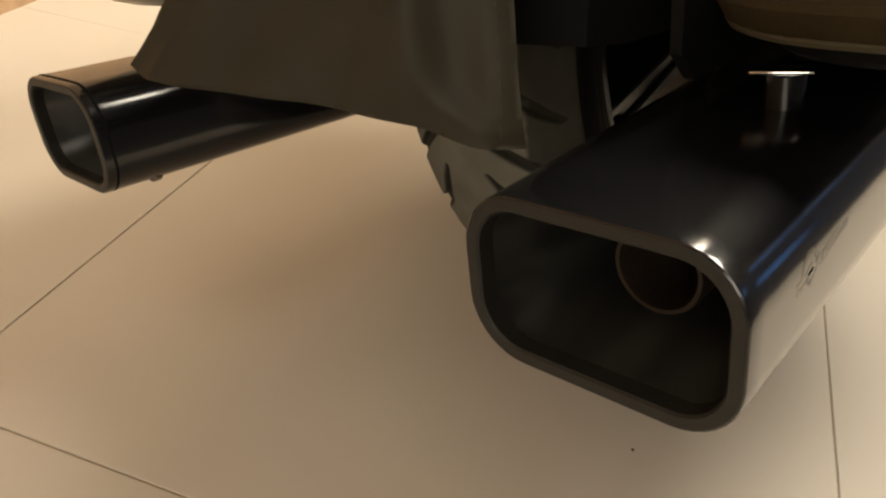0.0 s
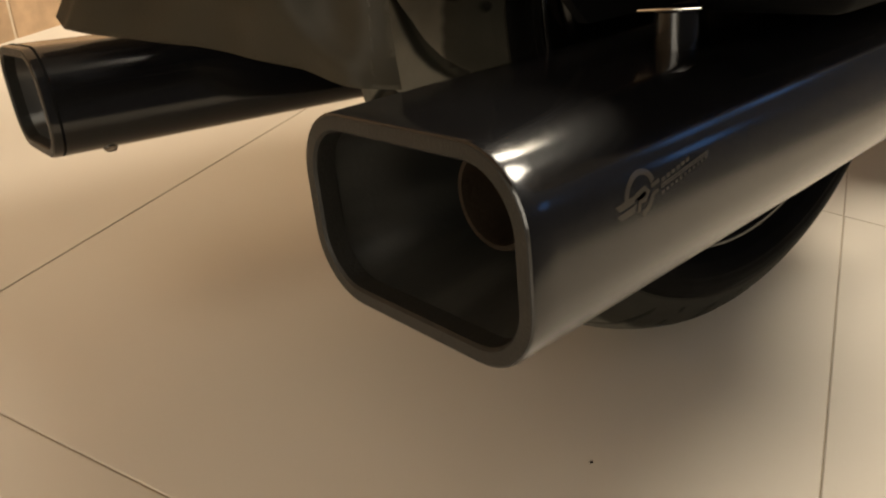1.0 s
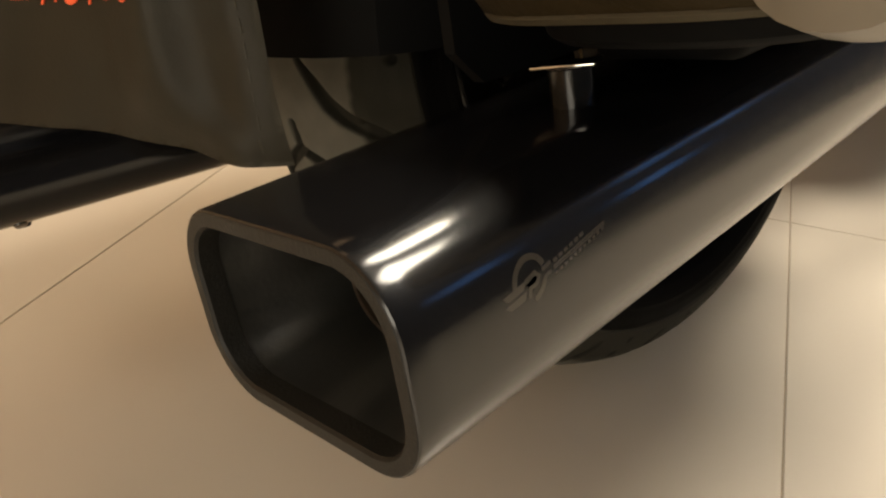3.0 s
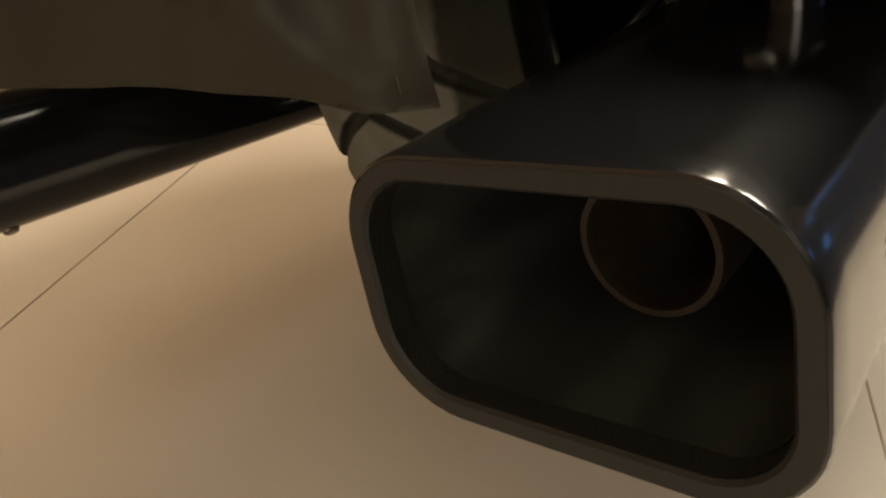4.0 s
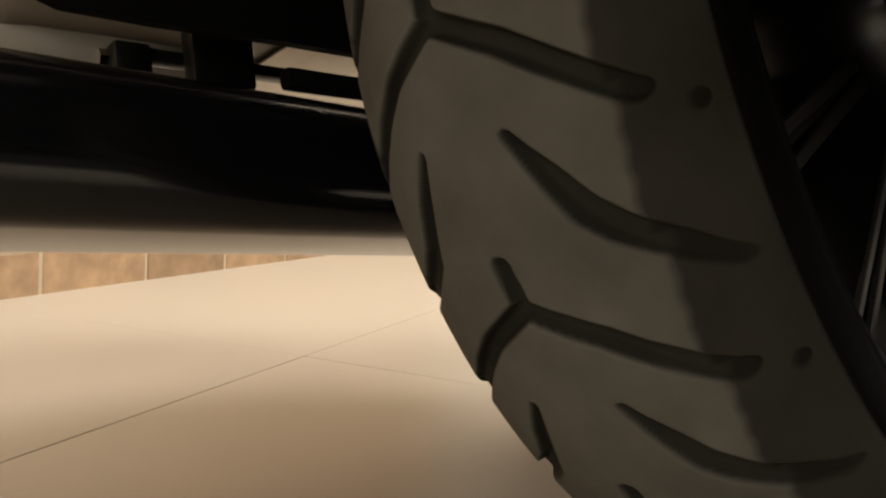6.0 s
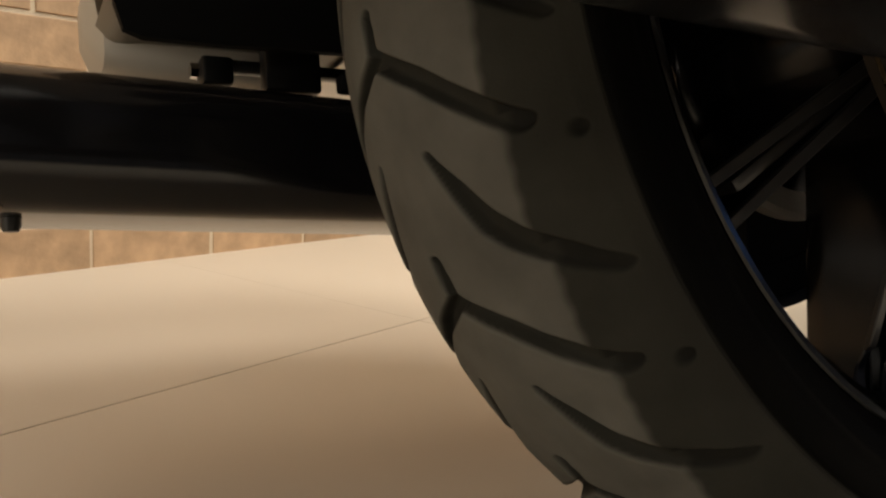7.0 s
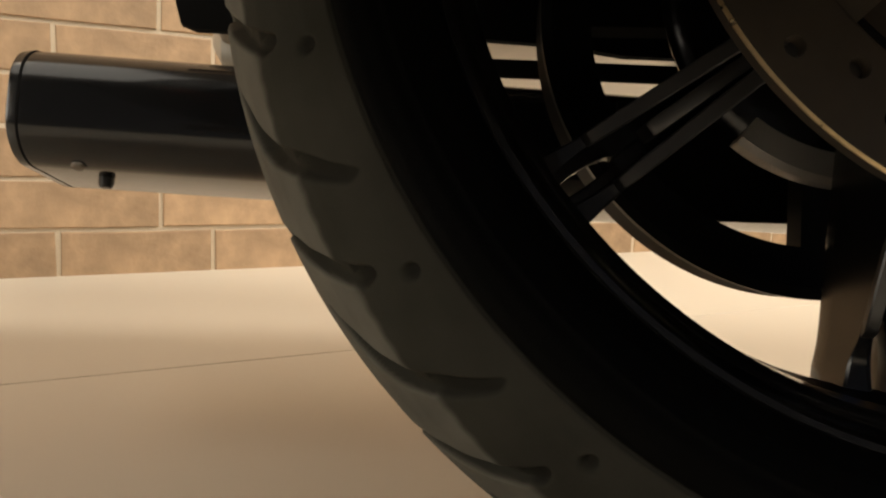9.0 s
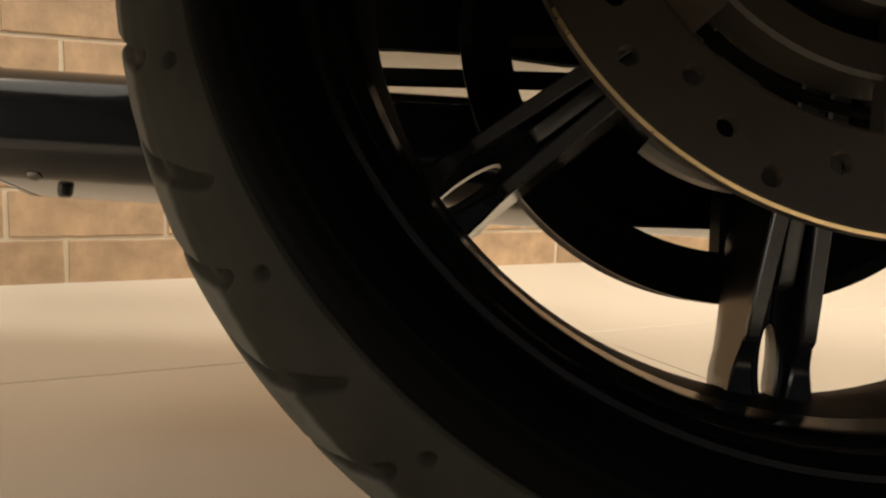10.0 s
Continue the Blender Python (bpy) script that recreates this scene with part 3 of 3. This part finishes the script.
def decal(name, outline, label):
    """A thin painted shape on the right muffler: corners as (along, around) in metres from its middle."""
    bm = bmesh.new()
    lower, upper = [], []
    for u, s in outline:
        y = -0.3873 + u
        cx, cz, w, h, r = section_at(y)
        # around: s metres up from the middle of the outer side, over the rounded shoulder
        flat = h / 2 - r
        if abs(s) <= flat:
            p = Vector((cx + w / 2, y, cz + s))
        else:
            a = (abs(s) - flat) / r
            sg = 1 if s > 0 else -1
            p = Vector((cx + w / 2 - r + r * math.cos(a), y, cz + sg * (flat + r * math.sin(a))))
        p, nrm = skin_tree.find_nearest(p)[:2]
        nrm = nrm if nrm.x > 0 else -nrm
        lower.append(bm.verts.new(p - nrm * 0.0004))
        upper.append(bm.verts.new(p + nrm * 0.00012))
    n = len(outline)
    bm.faces.new(upper)
    for k in range(n):
        bm.faces.new((lower[k], lower[(k + 1) % n], upper[(k + 1) % n], upper[k]))
    bmesh.ops.triangulate(bm, faces=[f for f in bm.faces if len(f.verts) > 4])
    ob = part(name, bm, M_DECAL, muffler_r, label)
    # shaded with the skin it is printed on
    soft = []
    for v in ob.data.vertices:
        spot, up, face, gap = skin_tree.find_nearest(v.co)
        ring = [skin.vertices[k] for k in skin.polygons[face].vertices]
        weights = poly_3d_calc([q.co for q in ring], spot)
        soft.append(sum((q.normal * w for q, w in zip(ring, weights)), Vector()).normalized())
    ob.data.normals_split_custom_set_from_vertices(soft)
    return ob


def band(points, width):
    """An outline round a polyline of the given width."""
    left, right = [], []
    for k, (x, y) in enumerate(points):
        x0, y0 = points[max(0, k - 1)]
        x1, y1 = points[min(len(points) - 1, k + 1)]
        d = math.hypot(x1 - x0, y1 - y0)
        nx, ny = -(y1 - y0) / d * width / 2, (x1 - x0) / d * width / 2
        left.append((x + nx, y + ny))
        right.append((x - nx, y - ny))
    return left + right[::-1]


C0 = 0.0095     # height of the emblem's middle round the side
ring_r = 0.0072
decal("emblem", band([(ring_r * math.cos(radians(a)), C0 + ring_r * math.sin(radians(a))) for a in range(20, 181, 10)], 0.0020), "grey emblem")
decal("emblem", band([(ring_r * math.cos(radians(a)), C0 + ring_r * math.sin(radians(a))) for a in range(-80, -14, 8)], 0.0020), "grey emblem")
decal("emblem", [(-0.0132, C0 - 0.0006), (-0.0016, C0 + 0.0008), (-0.0036, C0 - 0.0019), (-0.0108, C0 - 0.0027)], "grey emblem")
decal("emblem", [(-0.0124, C0 - 0.0040), (-0.0020, C0 - 0.0027), (-0.0032, C0 - 0.0053), (-0.0100, C0 - 0.0060)], "grey emblem")
decal("emblem", band([(-0.0024, C0 + 0.0002), (0.0024, C0 + 0.0014), (0.0042, C0 - 0.0004), (0.0027, C0 - 0.0023), (-0.0003, C0 - 0.0026), (-0.0008, C0 - 0.0058)], 0.0018), "grey emblem")
decal("emblem", band([(0.0060, C0 + 0.0010), (0.0104, C0 + 0.0018)], 0.0014), "grey emblem")
decal("emblem", band([(0.0066, C0 - 0.0019), (0.0100, C0 - 0.0014)], 0.0013), "grey emblem")
decal("emblem_rule", band([(0.0116, C0 - 0.0002), (0.0400, C0 + 0.0037)], 0.0007), "grey rule")
decal("emblem_rule", band([(0.0116, C0 - 0.0011), (0.0400, C0 + 0.0028)], 0.0006), "grey rule")
for k in range(6):
    u = 0.0118 + 0.0029 * k
    decal("lettering_bar", band([(u, C0 + 0.0013 + 0.175 * (u - 0.0118)), (u + 0.0020, C0 + 0.0013 + 0.175 * (u + 0.0020 - 0.0118))], 0.0013), "faint grey lettering bar")
for k in range(11):
    u = 0.0120 + 0.0026 * k
    decal("lettering_bar", band([(u, C0 - 0.0030 + 0.175 * (u - 0.0118)), (u + 0.0013, C0 - 0.0030 + 0.175 * (u + 0.0013 - 0.0118))], 0.0010), "faint grey lettering bar")


# ---- bags, their mounts, fender
def make_bag(side):
    rings = []
    for z, w, l, r, dx, dy in ((0.0560, 0.150, 0.540, 0.056, 0.0, 0), (0.0565, 0.166, 0.556, 0.060, 0.0, 0), (0.0840, 0.172, 0.562, 0.062, 0.002, 0.012), (0.1400, 0.177, 0.566, 0.062, 0.003, 0.072), (0.3400, 0.185, 0.575, 0.062, 0.006, 0.252), (0.3700, 0.175, 0.565, 0.060, 0.006, 0.266), (0.3850, 0.14, 0.52, 0.05, 0.006, 0.266)):
        rings.append([Vector((side * (0.252 + dx + px), -0.086 + (dy + py + (dy if py > 0 else -dy) * -0.5 if side > 0 else py), z)) for px, py in rrect(w, l, r, 7)])
    bag = part("saddlebag", loft(rings), M_LEATHER, bike, "dark brown leather saddlebag over the muffler")
    rings = []
    for z, w, l, r in ((0.0400, 0.140, 0.530, 0.050), (0.0408, 0.150, 0.540, 0.054), (0.0440, 0.160, 0.550, 0.058), (0.0540, 0.170, 0.560, 0.061), (0.0570, 0.168, 0.558, 0.061)):
        rings.append([Vector((side * (0.252 + px), -0.086 + py, z)) for px, py in rrect(w, l, r, 7)])
    part("bag_tray", loft(rings), M_LEATHER if side > 0 else M_BAG, bag, "" if side > 0 else "grey plastic tray")
    if side > 0:
        rings = [[Vector((0.252 + px, -0.082 + py, z)) for px, py in rrect(w, l, r, 7)] for z, w, l, r in ((0.0280, 0.120, 0.505, 0.046), (0.0310, 0.128, 0.514, 0.050), (0.0402, 0.132, 0.518, 0.050))]
        part("bag_floor", loft(rings), M_BLACK, bag, "black recessed underside")
    # piping round the lower edge
    low, w, l = (0.0425, 0.1560, 0.5460) if side > 0 else (0.0760, 0.1705, 0.5535)
    seam = [Vector((side * (0.252 + px), -0.086 + py, low)) for px, py in rrect(w, l, 0.058, 10)]
    bm = bmesh.new()
    n = len(seam)
    loops = []
    for k in range(n):
        d = (seam[(k + 1) % n] - seam[k - 1]).normalized()
        s = d.cross(Vector((0, 0, 1)))
        loops.append([bm.verts.new(seam[k] + s * 0.0022 * math.cos(a) + Vector((0, 0, 0.0022 * math.sin(a)))) for a in (0, 1.26, 2.51, 3.77, 5.03)])
    for k in range(n):
        a, b = loops[k], loops[(k + 1) % n]
        for j in range(5):
            bm.faces.new((a[j], a[(j + 1) % 5], b[(j + 1) % 5], b[j]))
    part("piping", bm, M_PIPING if side > 0 else M_LEATHER, bag, "stitched piping")
    # lower outer edge of the hull, and the black mount under it
    hull = []
    ends = ((0.12, 1.0), (0.15, 0.8), (0.162, 0.4)) if side > 0 else ((-0.235, 1.0), (-0.222, 0.8), (-0.215, 0.4))
    mid, wide, low, tall, r = (0.3180, 0.062, 0.0665, 0.074, 0.028) if side > 0 else (0.2920, 0.080, 0.0620, 0.088, 0.016)
    for y, f in ((-0.372, 0.35), (-0.362, 0.78), (-0.340, 0.96), (-0.30, 1.0)) + ends:
        hull.append([Vector((side * (mid + px * f), y, low + pz * f)) for px, pz in rrect(wide, tall, r, 6)])
    # light on the left shell is put into its colour
    part("bag_skirt", loft(hull), M_BAG if side > 0 else M_BAG_LIT, bag, "" if side > 0 else "lower shell in the lighter, lit copy of the bag plastic")
    if side < 0:
        # added bright plate that mirrors the floor into the gap
        part("bright_plate", box(-0.335, -0.195, -0.205, 0.015, 0.0360, 0.0378, 0.0006), M_ALLOY, bag, "bare aluminium plate added to brighten the gap under the bag")
        # added black block that keeps the gap under the left bag dark
        part("bag_mount", box(-0.335, -0.200, 0.036, 0.110, -0.004, 0.0405, 0.006, 2), M_BLACK, bag, "black rubber bag mount")
    if side > 0:
        part("bag_mount", box(side * 0.2150 - 0.036, side * 0.2150 + 0.036, -0.268, -0.110, 0.0085, 0.0405, 0.008, 3), M_BLACK, bag, "black rubber bag mount")
    # mount plate between bag and wheel, and the rail under it
    outline = [(0.26, 0.0030), (-0.075, 0.0030), (-0.125, 0.0090), (-0.185, 0.0110), (-0.244, 0.0105), (-0.314, 0.0085), (-0.356, 0.0088), (-0.366, 0.0125), (-0.370, 0.0266), (-0.371, 0.26), (0.26, 0.26)] if side < 0 else [(0.26, 0.0110), (-0.320, 0.0110), (-0.335, 0.0260), (-0.335, 0.26), (0.26, 0.26)]
    part("mount_plate", loft([[Vector((side * x, y, z)) for y, z in outline] for x in (0.1570, 0.1630)]), M_BLACK, bag, "black steel mount plate")
    part("mount_rail", box(side * 0.165 - 0.0055, side * 0.165 + 0.0055, -0.245, 0.26, -0.0120, -0.0005, 0.003), M_BLACK, bag, "black steel rail")
    bag.matrix_local = pose(0.0092, 0.0034, -0.0056, 0.14, 1.33, 2.39) if side > 0 else pose(0.0034, -0.0022, 0.0117, 0.71, -0.68, 1.25)
    return bag


make_bag(1)
make_bag(-1)
bracket = part("muffler_bracket", box(-0.197, -0.178, -0.318, -0.298, -0.006, 0.0120, 0.003), M_SATIN, bike, "black muffler bracket with bolts")
bracket.matrix_local = pose(-0.0209, -0.0030, 0.0180, 0.40, -0.39, 0)
part("bracket_arm", box(-0.193, -0.181, -0.312, -0.205, 0.0035, 0.0115, 0.003), M_SATIN, bracket)
part("bracket_post", box(-0.178, -0.164, -0.283, -0.246, -0.012, 0.13, 0.003), M_SATIN, bracket)
part("bracket_bolt", rod((-0.1875, -0.3170, 0.0035), (-0.1875, -0.3235, 0.0035), 0.0050, 6), M_CHROME, bracket, "steel bolt")

fender = part("rear_fender", ring_x([(0.112, 0.245), (0.112, 0.310), (0.100, 0.330), (0.066, 0.341), (-0.042, 0.341), (-0.076, 0.330), (-0.088, 0.310), (-0.088, 0.245), (-0.085, 0.245), (-0.085, 0.309), (-0.074, 0.327), (-0.041, 0.3375), (0.065, 0.3375), (0.098, 0.327), (0.109, 0.309), (0.109, 0.245)], 60, 95, 215), M_BLACK, bike, "black rear fender over the tyre")
fender.matrix_local = pose(0.0065, -0.0026, -0.0040, 1.08, 2.02, 4.61)
# unseen wide cover, added to stop light between fender and bags
part("fender_light_stop", ring_x([(0.158, 0.330), (0.158, 0.352), (-0.134, 0.352), (-0.158, 0.330), (-0.158, 0.322), (-0.10, 0.343), (0.10, 0.343), (0.158, 0.322)], 40, 122, 236), M_SATIN, fender)

for side in (1, -1):
    part("swingarm", box(side * 0.133 - 0.014, side * 0.133 + 0.014, -0.045, 0.50, -0.030, 0.030, 0.008), M_SATIN, bike, "black swingarm")


# ---- saddle and engine, unseen, added to shade the floor ahead of the wheel
rings = []
for y, w, z0, z1 in ((-0.30, 0.16, 0.405, 0.44), (-0.26, 0.24, 0.385, 0.475), (-0.10, 0.31, 0.37, 0.50), (0.15, 0.33, 0.36, 0.47), (0.40, 0.29, 0.34, 0.43), (0.62, 0.20, 0.34, 0.43), (0.68, 0.14, 0.36, 0.42)):
    rings.append([Vector((MID + px, y, (z0 + z1) / 2 + pz)) for px, pz in rrect(w, z1 - z0, min(0.03, (z1 - z0) * 0.4), 5)])
part("saddle", loft(rings), M_BLACK, bike, "unseen black seat form that shades the floor")
rings = []
for y, w, z0, z1 in ((0.46, 0.26, -0.10, 0.20), (0.50, 0.34, -0.13, 0.27), (0.70, 0.40, -0.14, 0.32), (0.95, 0.38, -0.13, 0.32), (1.00, 0.30, -0.10, 0.27)):
    rings.append([Vector((MID + px, y, (z0 + z1) / 2 + pz)) for px, pz in rrect(w, z1 - z0, 0.05, 5)])
part("engine_block", loft(rings), M_SATIN, bike, "unseen black engine form that shades the floor")


# ---- mudflap
def blend(q, table):
    for (a, x), (b, y) in zip(table, table[1:]):
        if q <= b:
            return x + (y - x) * max(0.0, q - a) / (b - a)
    return table[-1][1]


FLAP_LEFT = ((0.0, -0.1055), (0.022, -0.0790), (0.039, -0.0620), (0.050, -0.0555), (0.062, -0.0510), (0.10, -0.0450), (0.30, -0.0300))
FLAP_FOOT = ((0.0, 0.0235), (0.05, 0.0190), (0.32, 0.0134), (0.50, 0.0098), (0.66, 0.0039), (0.80, 0.0000), (0.94, -0.0068), (1.0, -0.0092))


def flap_at(x, z):
    """Depth of the flap at a place across and up: a hanging sheet with one stiff fold."""
    y = -0.4750 + 0.355 * (x + 0.1050) + 0.06 * (z - 0.02)
    fold = x - 0.0700 - 0.026 * math.exp(-max(0.0, z - 0.004) / 0.010)
    y -= 0.0100 * math.exp(-(fold / (0.034 if fold < 0 else 0.0090)) ** 2) * min(1, 0.45 + max(0.0, z) / 0.05)
    y += 0.0016 * math.sin(46 * x + 24 * z) + 0.0009 * math.sin(110 * x - 60 * z)
    return y


def flap_point(u, v):
    """A place on the flap: u from its left to its right edge, v from its lower edge up, in metres."""
    left, right = blend(v, FLAP_LEFT), 0.1135 - 0.10 * min(v, 0.1) - 0.02 * max(0.0, v - 0.1)
    x = left + u * (right - left)
    z = blend(u, FLAP_FOOT) + v
    y = flap_at(x, z) + 0.010 * max(0.0, 0.09 - u) / 0.09 * max(0.0, 1 - v / 0.05)
    if u > 0.93:
        y += 1.2 * (u - 0.93) ** 2
    return Vector((x, y, z))


def make_flap():
    bm = bmesh.new()
    nu, nv = 84, 60
    grid = []
    for i in range(nu + 1):
        grid.append([bm.verts.new(flap_point(i / nu, 0.30 * (j / nv) ** 1.15)) for j in range(nv + 1)])
    for i in range(nu):
        for j in range(nv):
            bm.faces.new((grid[i][j], grid[i + 1][j], grid[i + 1][j + 1], grid[i][j + 1]))
    bmesh.ops.solidify(bm, geom=bm.faces[:], thickness=0.0035)
    return bm


flap = part("mudflap", make_flap(), M_VINYL, bike, "grey vinyl mudflap with orange hand painted lettering", sharp=60)
flap.matrix_local = pose(0.0053, 0.0045, 0.0011, 0.82, 2.06, 3.50)
for k in range(26):
    v = 0.006 + 0.0095 * k
    a, b = flap_point(0.968, v), flap_point(0.968, v + 0.006)
    part("stitch", rod(a + Vector((0, -0.0004, 0)), b + Vector((0, -0.0004, 0)), 0.0004, 5), M_VINYL, flap)


def paint_word(text, x0, x1, z0, tall):
    curve = bpy.data.curves.new("lettering", "FONT")
    curve.body, curve.size, curve.shear, curve.offset, curve.extrude = text, 1.0, 0.0, -0.008, 0.01
    ob = bpy.data.objects.new("lettering", curve)
    scene.collection.objects.link(ob)
    me = bpy.data.meshes.new_from_object(ob.evaluated_get(bpy.context.evaluated_depsgraph_get()))
    bpy.data.objects.remove(ob)
    bm = bmesh.new()
    bm.from_mesh(me)
    bmesh.ops.subdivide_edges(bm, edges=[e for e in bm.edges if e.calc_length() > 0.2], cuts=2)
    xs = [q.co.x for q in bm.verts]
    ys = [q.co.y for q in bm.verts]
    zm = max(q.co.z for q in bm.verts)
    for q in bm.verts:
        x = x0 + (x1 - x0) * (q.co.x - min(xs)) / (max(xs) - min(xs)) + 0.0004 * math.sin(9 * q.co.y + 5 * q.co.x)
        x += 0.62 * tall * (q.co.y - min(ys)) / (max(ys) - min(ys))
        z = z0 - 0.03 * (x - x0) + tall * (q.co.y - min(ys)) / (max(ys) - min(ys)) + 0.0010 * math.sin(150 * x)
        p = Vector((x, flap_at(x, z), z))
        p.y -= 0.0006 if q.co.z > 0 else -0.0008
        q.co = p
    return part("lettering", bm, M_ORANGE, flap, "orange red hand painted letters", smooth=False)


paint_word(". E.", -0.0270, -0.0060, 0.0700, 0.027)
paint_word("MOTOS", 0.0000, 0.0660, 0.0652, 0.027)

# ---------------------------------------------------------------- grit on the floor
grit_rnd = random.Random(9)
bm = bmesh.new()
bmesh.ops.create_icosphere(bm, subdivisions=2, radius=0.0013)
for q in bm.verts:
    q.co *= grit_rnd.uniform(0.8, 1.15)
    q.co.z *= 0.6
grit = part("grit", bm, M_RUST, None, smooth=False)
grit.matrix_world = pose(0.155, -0.226, 0.0006)
tagged(grit, "tiny dark speck of grit on the tiles", "grit")

# ---------------------------------------------------------------- floor tiles and bricks
TU, TV, JOINT = 0.6874, 0.6990, 0.0016


def slab(name, w, l, t, bevel, mat):
    bm = bmesh.new()
    rings = [[(-w / 2, -l / 2, -t), (w / 2, -l / 2, -t), (w / 2, l / 2, -t), (-w / 2, l / 2, -t)],
             [(-w / 2, -l / 2, -bevel), (w / 2, -l / 2, -bevel), (w / 2, l / 2, -bevel), (-w / 2, l / 2, -bevel)],
             [(-w / 2 + bevel, -l / 2 + bevel, 0), (w / 2 - bevel, -l / 2 + bevel, 0), (w / 2 - bevel, l / 2 - bevel, 0), (-w / 2 + bevel, l / 2 - bevel, 0)]]
    vs = [[bm.verts.new(q) for q in r] for r in rings]
    for a, b in zip(vs, vs[1:]):
        for k in range(4):
            bm.faces.new((a[k], a[(k + 1) % 4], b[(k + 1) % 4], b[k]))
    bm.faces.new(vs[-1])
    me = bpy.data.meshes.new(name)
    bm.to_mesh(me)
    bm.free()
    me.materials.append(mat)
    return me


tile_mesh = slab("tile", TU - JOINT, TV - JOINT, 0.0014, 0.0007, M_TILE)
wide_tile_mesh = slab("tile", TU - JOINT * 0.1, TV - JOINT, 0.0014, 0.0002, M_TILE)
for i in range(-6, 6):
    for j in range(-6, 2):
        u, v = 0.2468 + TU * (i + 0.5), 0.4848 + TV * (j + 0.5)
        if abs(u) > 4.1 or v + TV / 2 < SIDE_AT or v - TV / 2 > WALL_AT:
            continue
        tight = i == -1 and j == 0          # laid almost without a joint against its neighbour
        tile = new("tile", wide_tile_mesh if tight else tile_mesh)
        tile.parent = floor
        tile.location = (u + (JOINT * 0.45 if tight else 0.0), v, 0.0)
BU, BZ, BJ = 0.2195, 0.0732, 0.0062


def brick_mesh(seed):
    rnd = random.Random(seed)
    w, h, d, c = BU - BJ, BZ - BJ, 0.02, 0.0016
    j = lambda: rnd.uniform(-0.0009, 0.0009)
    back = [(-w / 2, d, -h / 2), (w / 2, d, -h / 2), (w / 2, d, h / 2), (-w / 2, d, h / 2)]
    edge = [(-w / 2 + j(), c, -h / 2 + j()), (j(), c, -h / 2 + j()), (w / 2 + j(), c, -h / 2 + j()), (w / 2 + j(), c, h / 2 + j()), (j(), c, h / 2 + j()), (-w / 2 + j(), c, h / 2 + j())]
    face = [(x * (1 - 2 * c / w), j(), z * (1 - 2 * c / h)) for x, y, z in edge]
    verts = edge + face + back
    faces = [(k, (k + 1) % 6, 6 + (k + 1) % 6, 6 + k) for k in range(6)] + [(6, 7, 10, 11), (7, 8, 9, 10), (0, 12, 13, 2, 1), (2, 13, 14, 3), (3, 14, 15, 5, 4), (5, 15, 12, 0)]
    bm = bmesh.new()
    vs = [bm.verts.new(q) for q in verts]
    for f in faces:
        bm.faces.new([vs[k] for k in f])
    bmesh.ops.recalc_face_normals(bm, faces=bm.faces)
    me = bpy.data.meshes.new("brick")
    bm.to_mesh(me)
    bm.free()
    me.materials.append(M_BRICK)
    return me


brick_meshes = [brick_mesh(k) for k in range(6)]
rnd = random.Random(4)
far_v, far_f = [], []
for row in range(37):
    shift = 0.0 if row % 2 == 0 else 0.1415
    for col in range(-20, 21):
        u = -0.3096 + BU * (col + 0.5) + shift
        z = BZ * (row + 0.5) - 0.006
        if u < -4.05 or u > BRICK_END - BU / 2:
            continue
        me = rnd.choice(brick_meshes)
        dy = rnd.uniform(-0.0012, 0.0012)
        if row < 14 and -1.9 < u < 2.4:
            brick = new("brick", me)
            brick.parent = wall_brick
            brick.location = (u, WALL_AT + dy, z)
        else:
            base = len(far_v)
            far_v += [(q.co.x + u, q.co.y + WALL_AT + dy, q.co.z + z) for q in me.vertices]
            far_f += [[base + k for k in f.vertices] for f in me.polygons]
far = new("bricks", mesh_of("bricks", far_v, far_f, M_BRICK, False))
far.parent = wall_brick
tagged(far, "brown bricks further along the wall", kind="stuff")
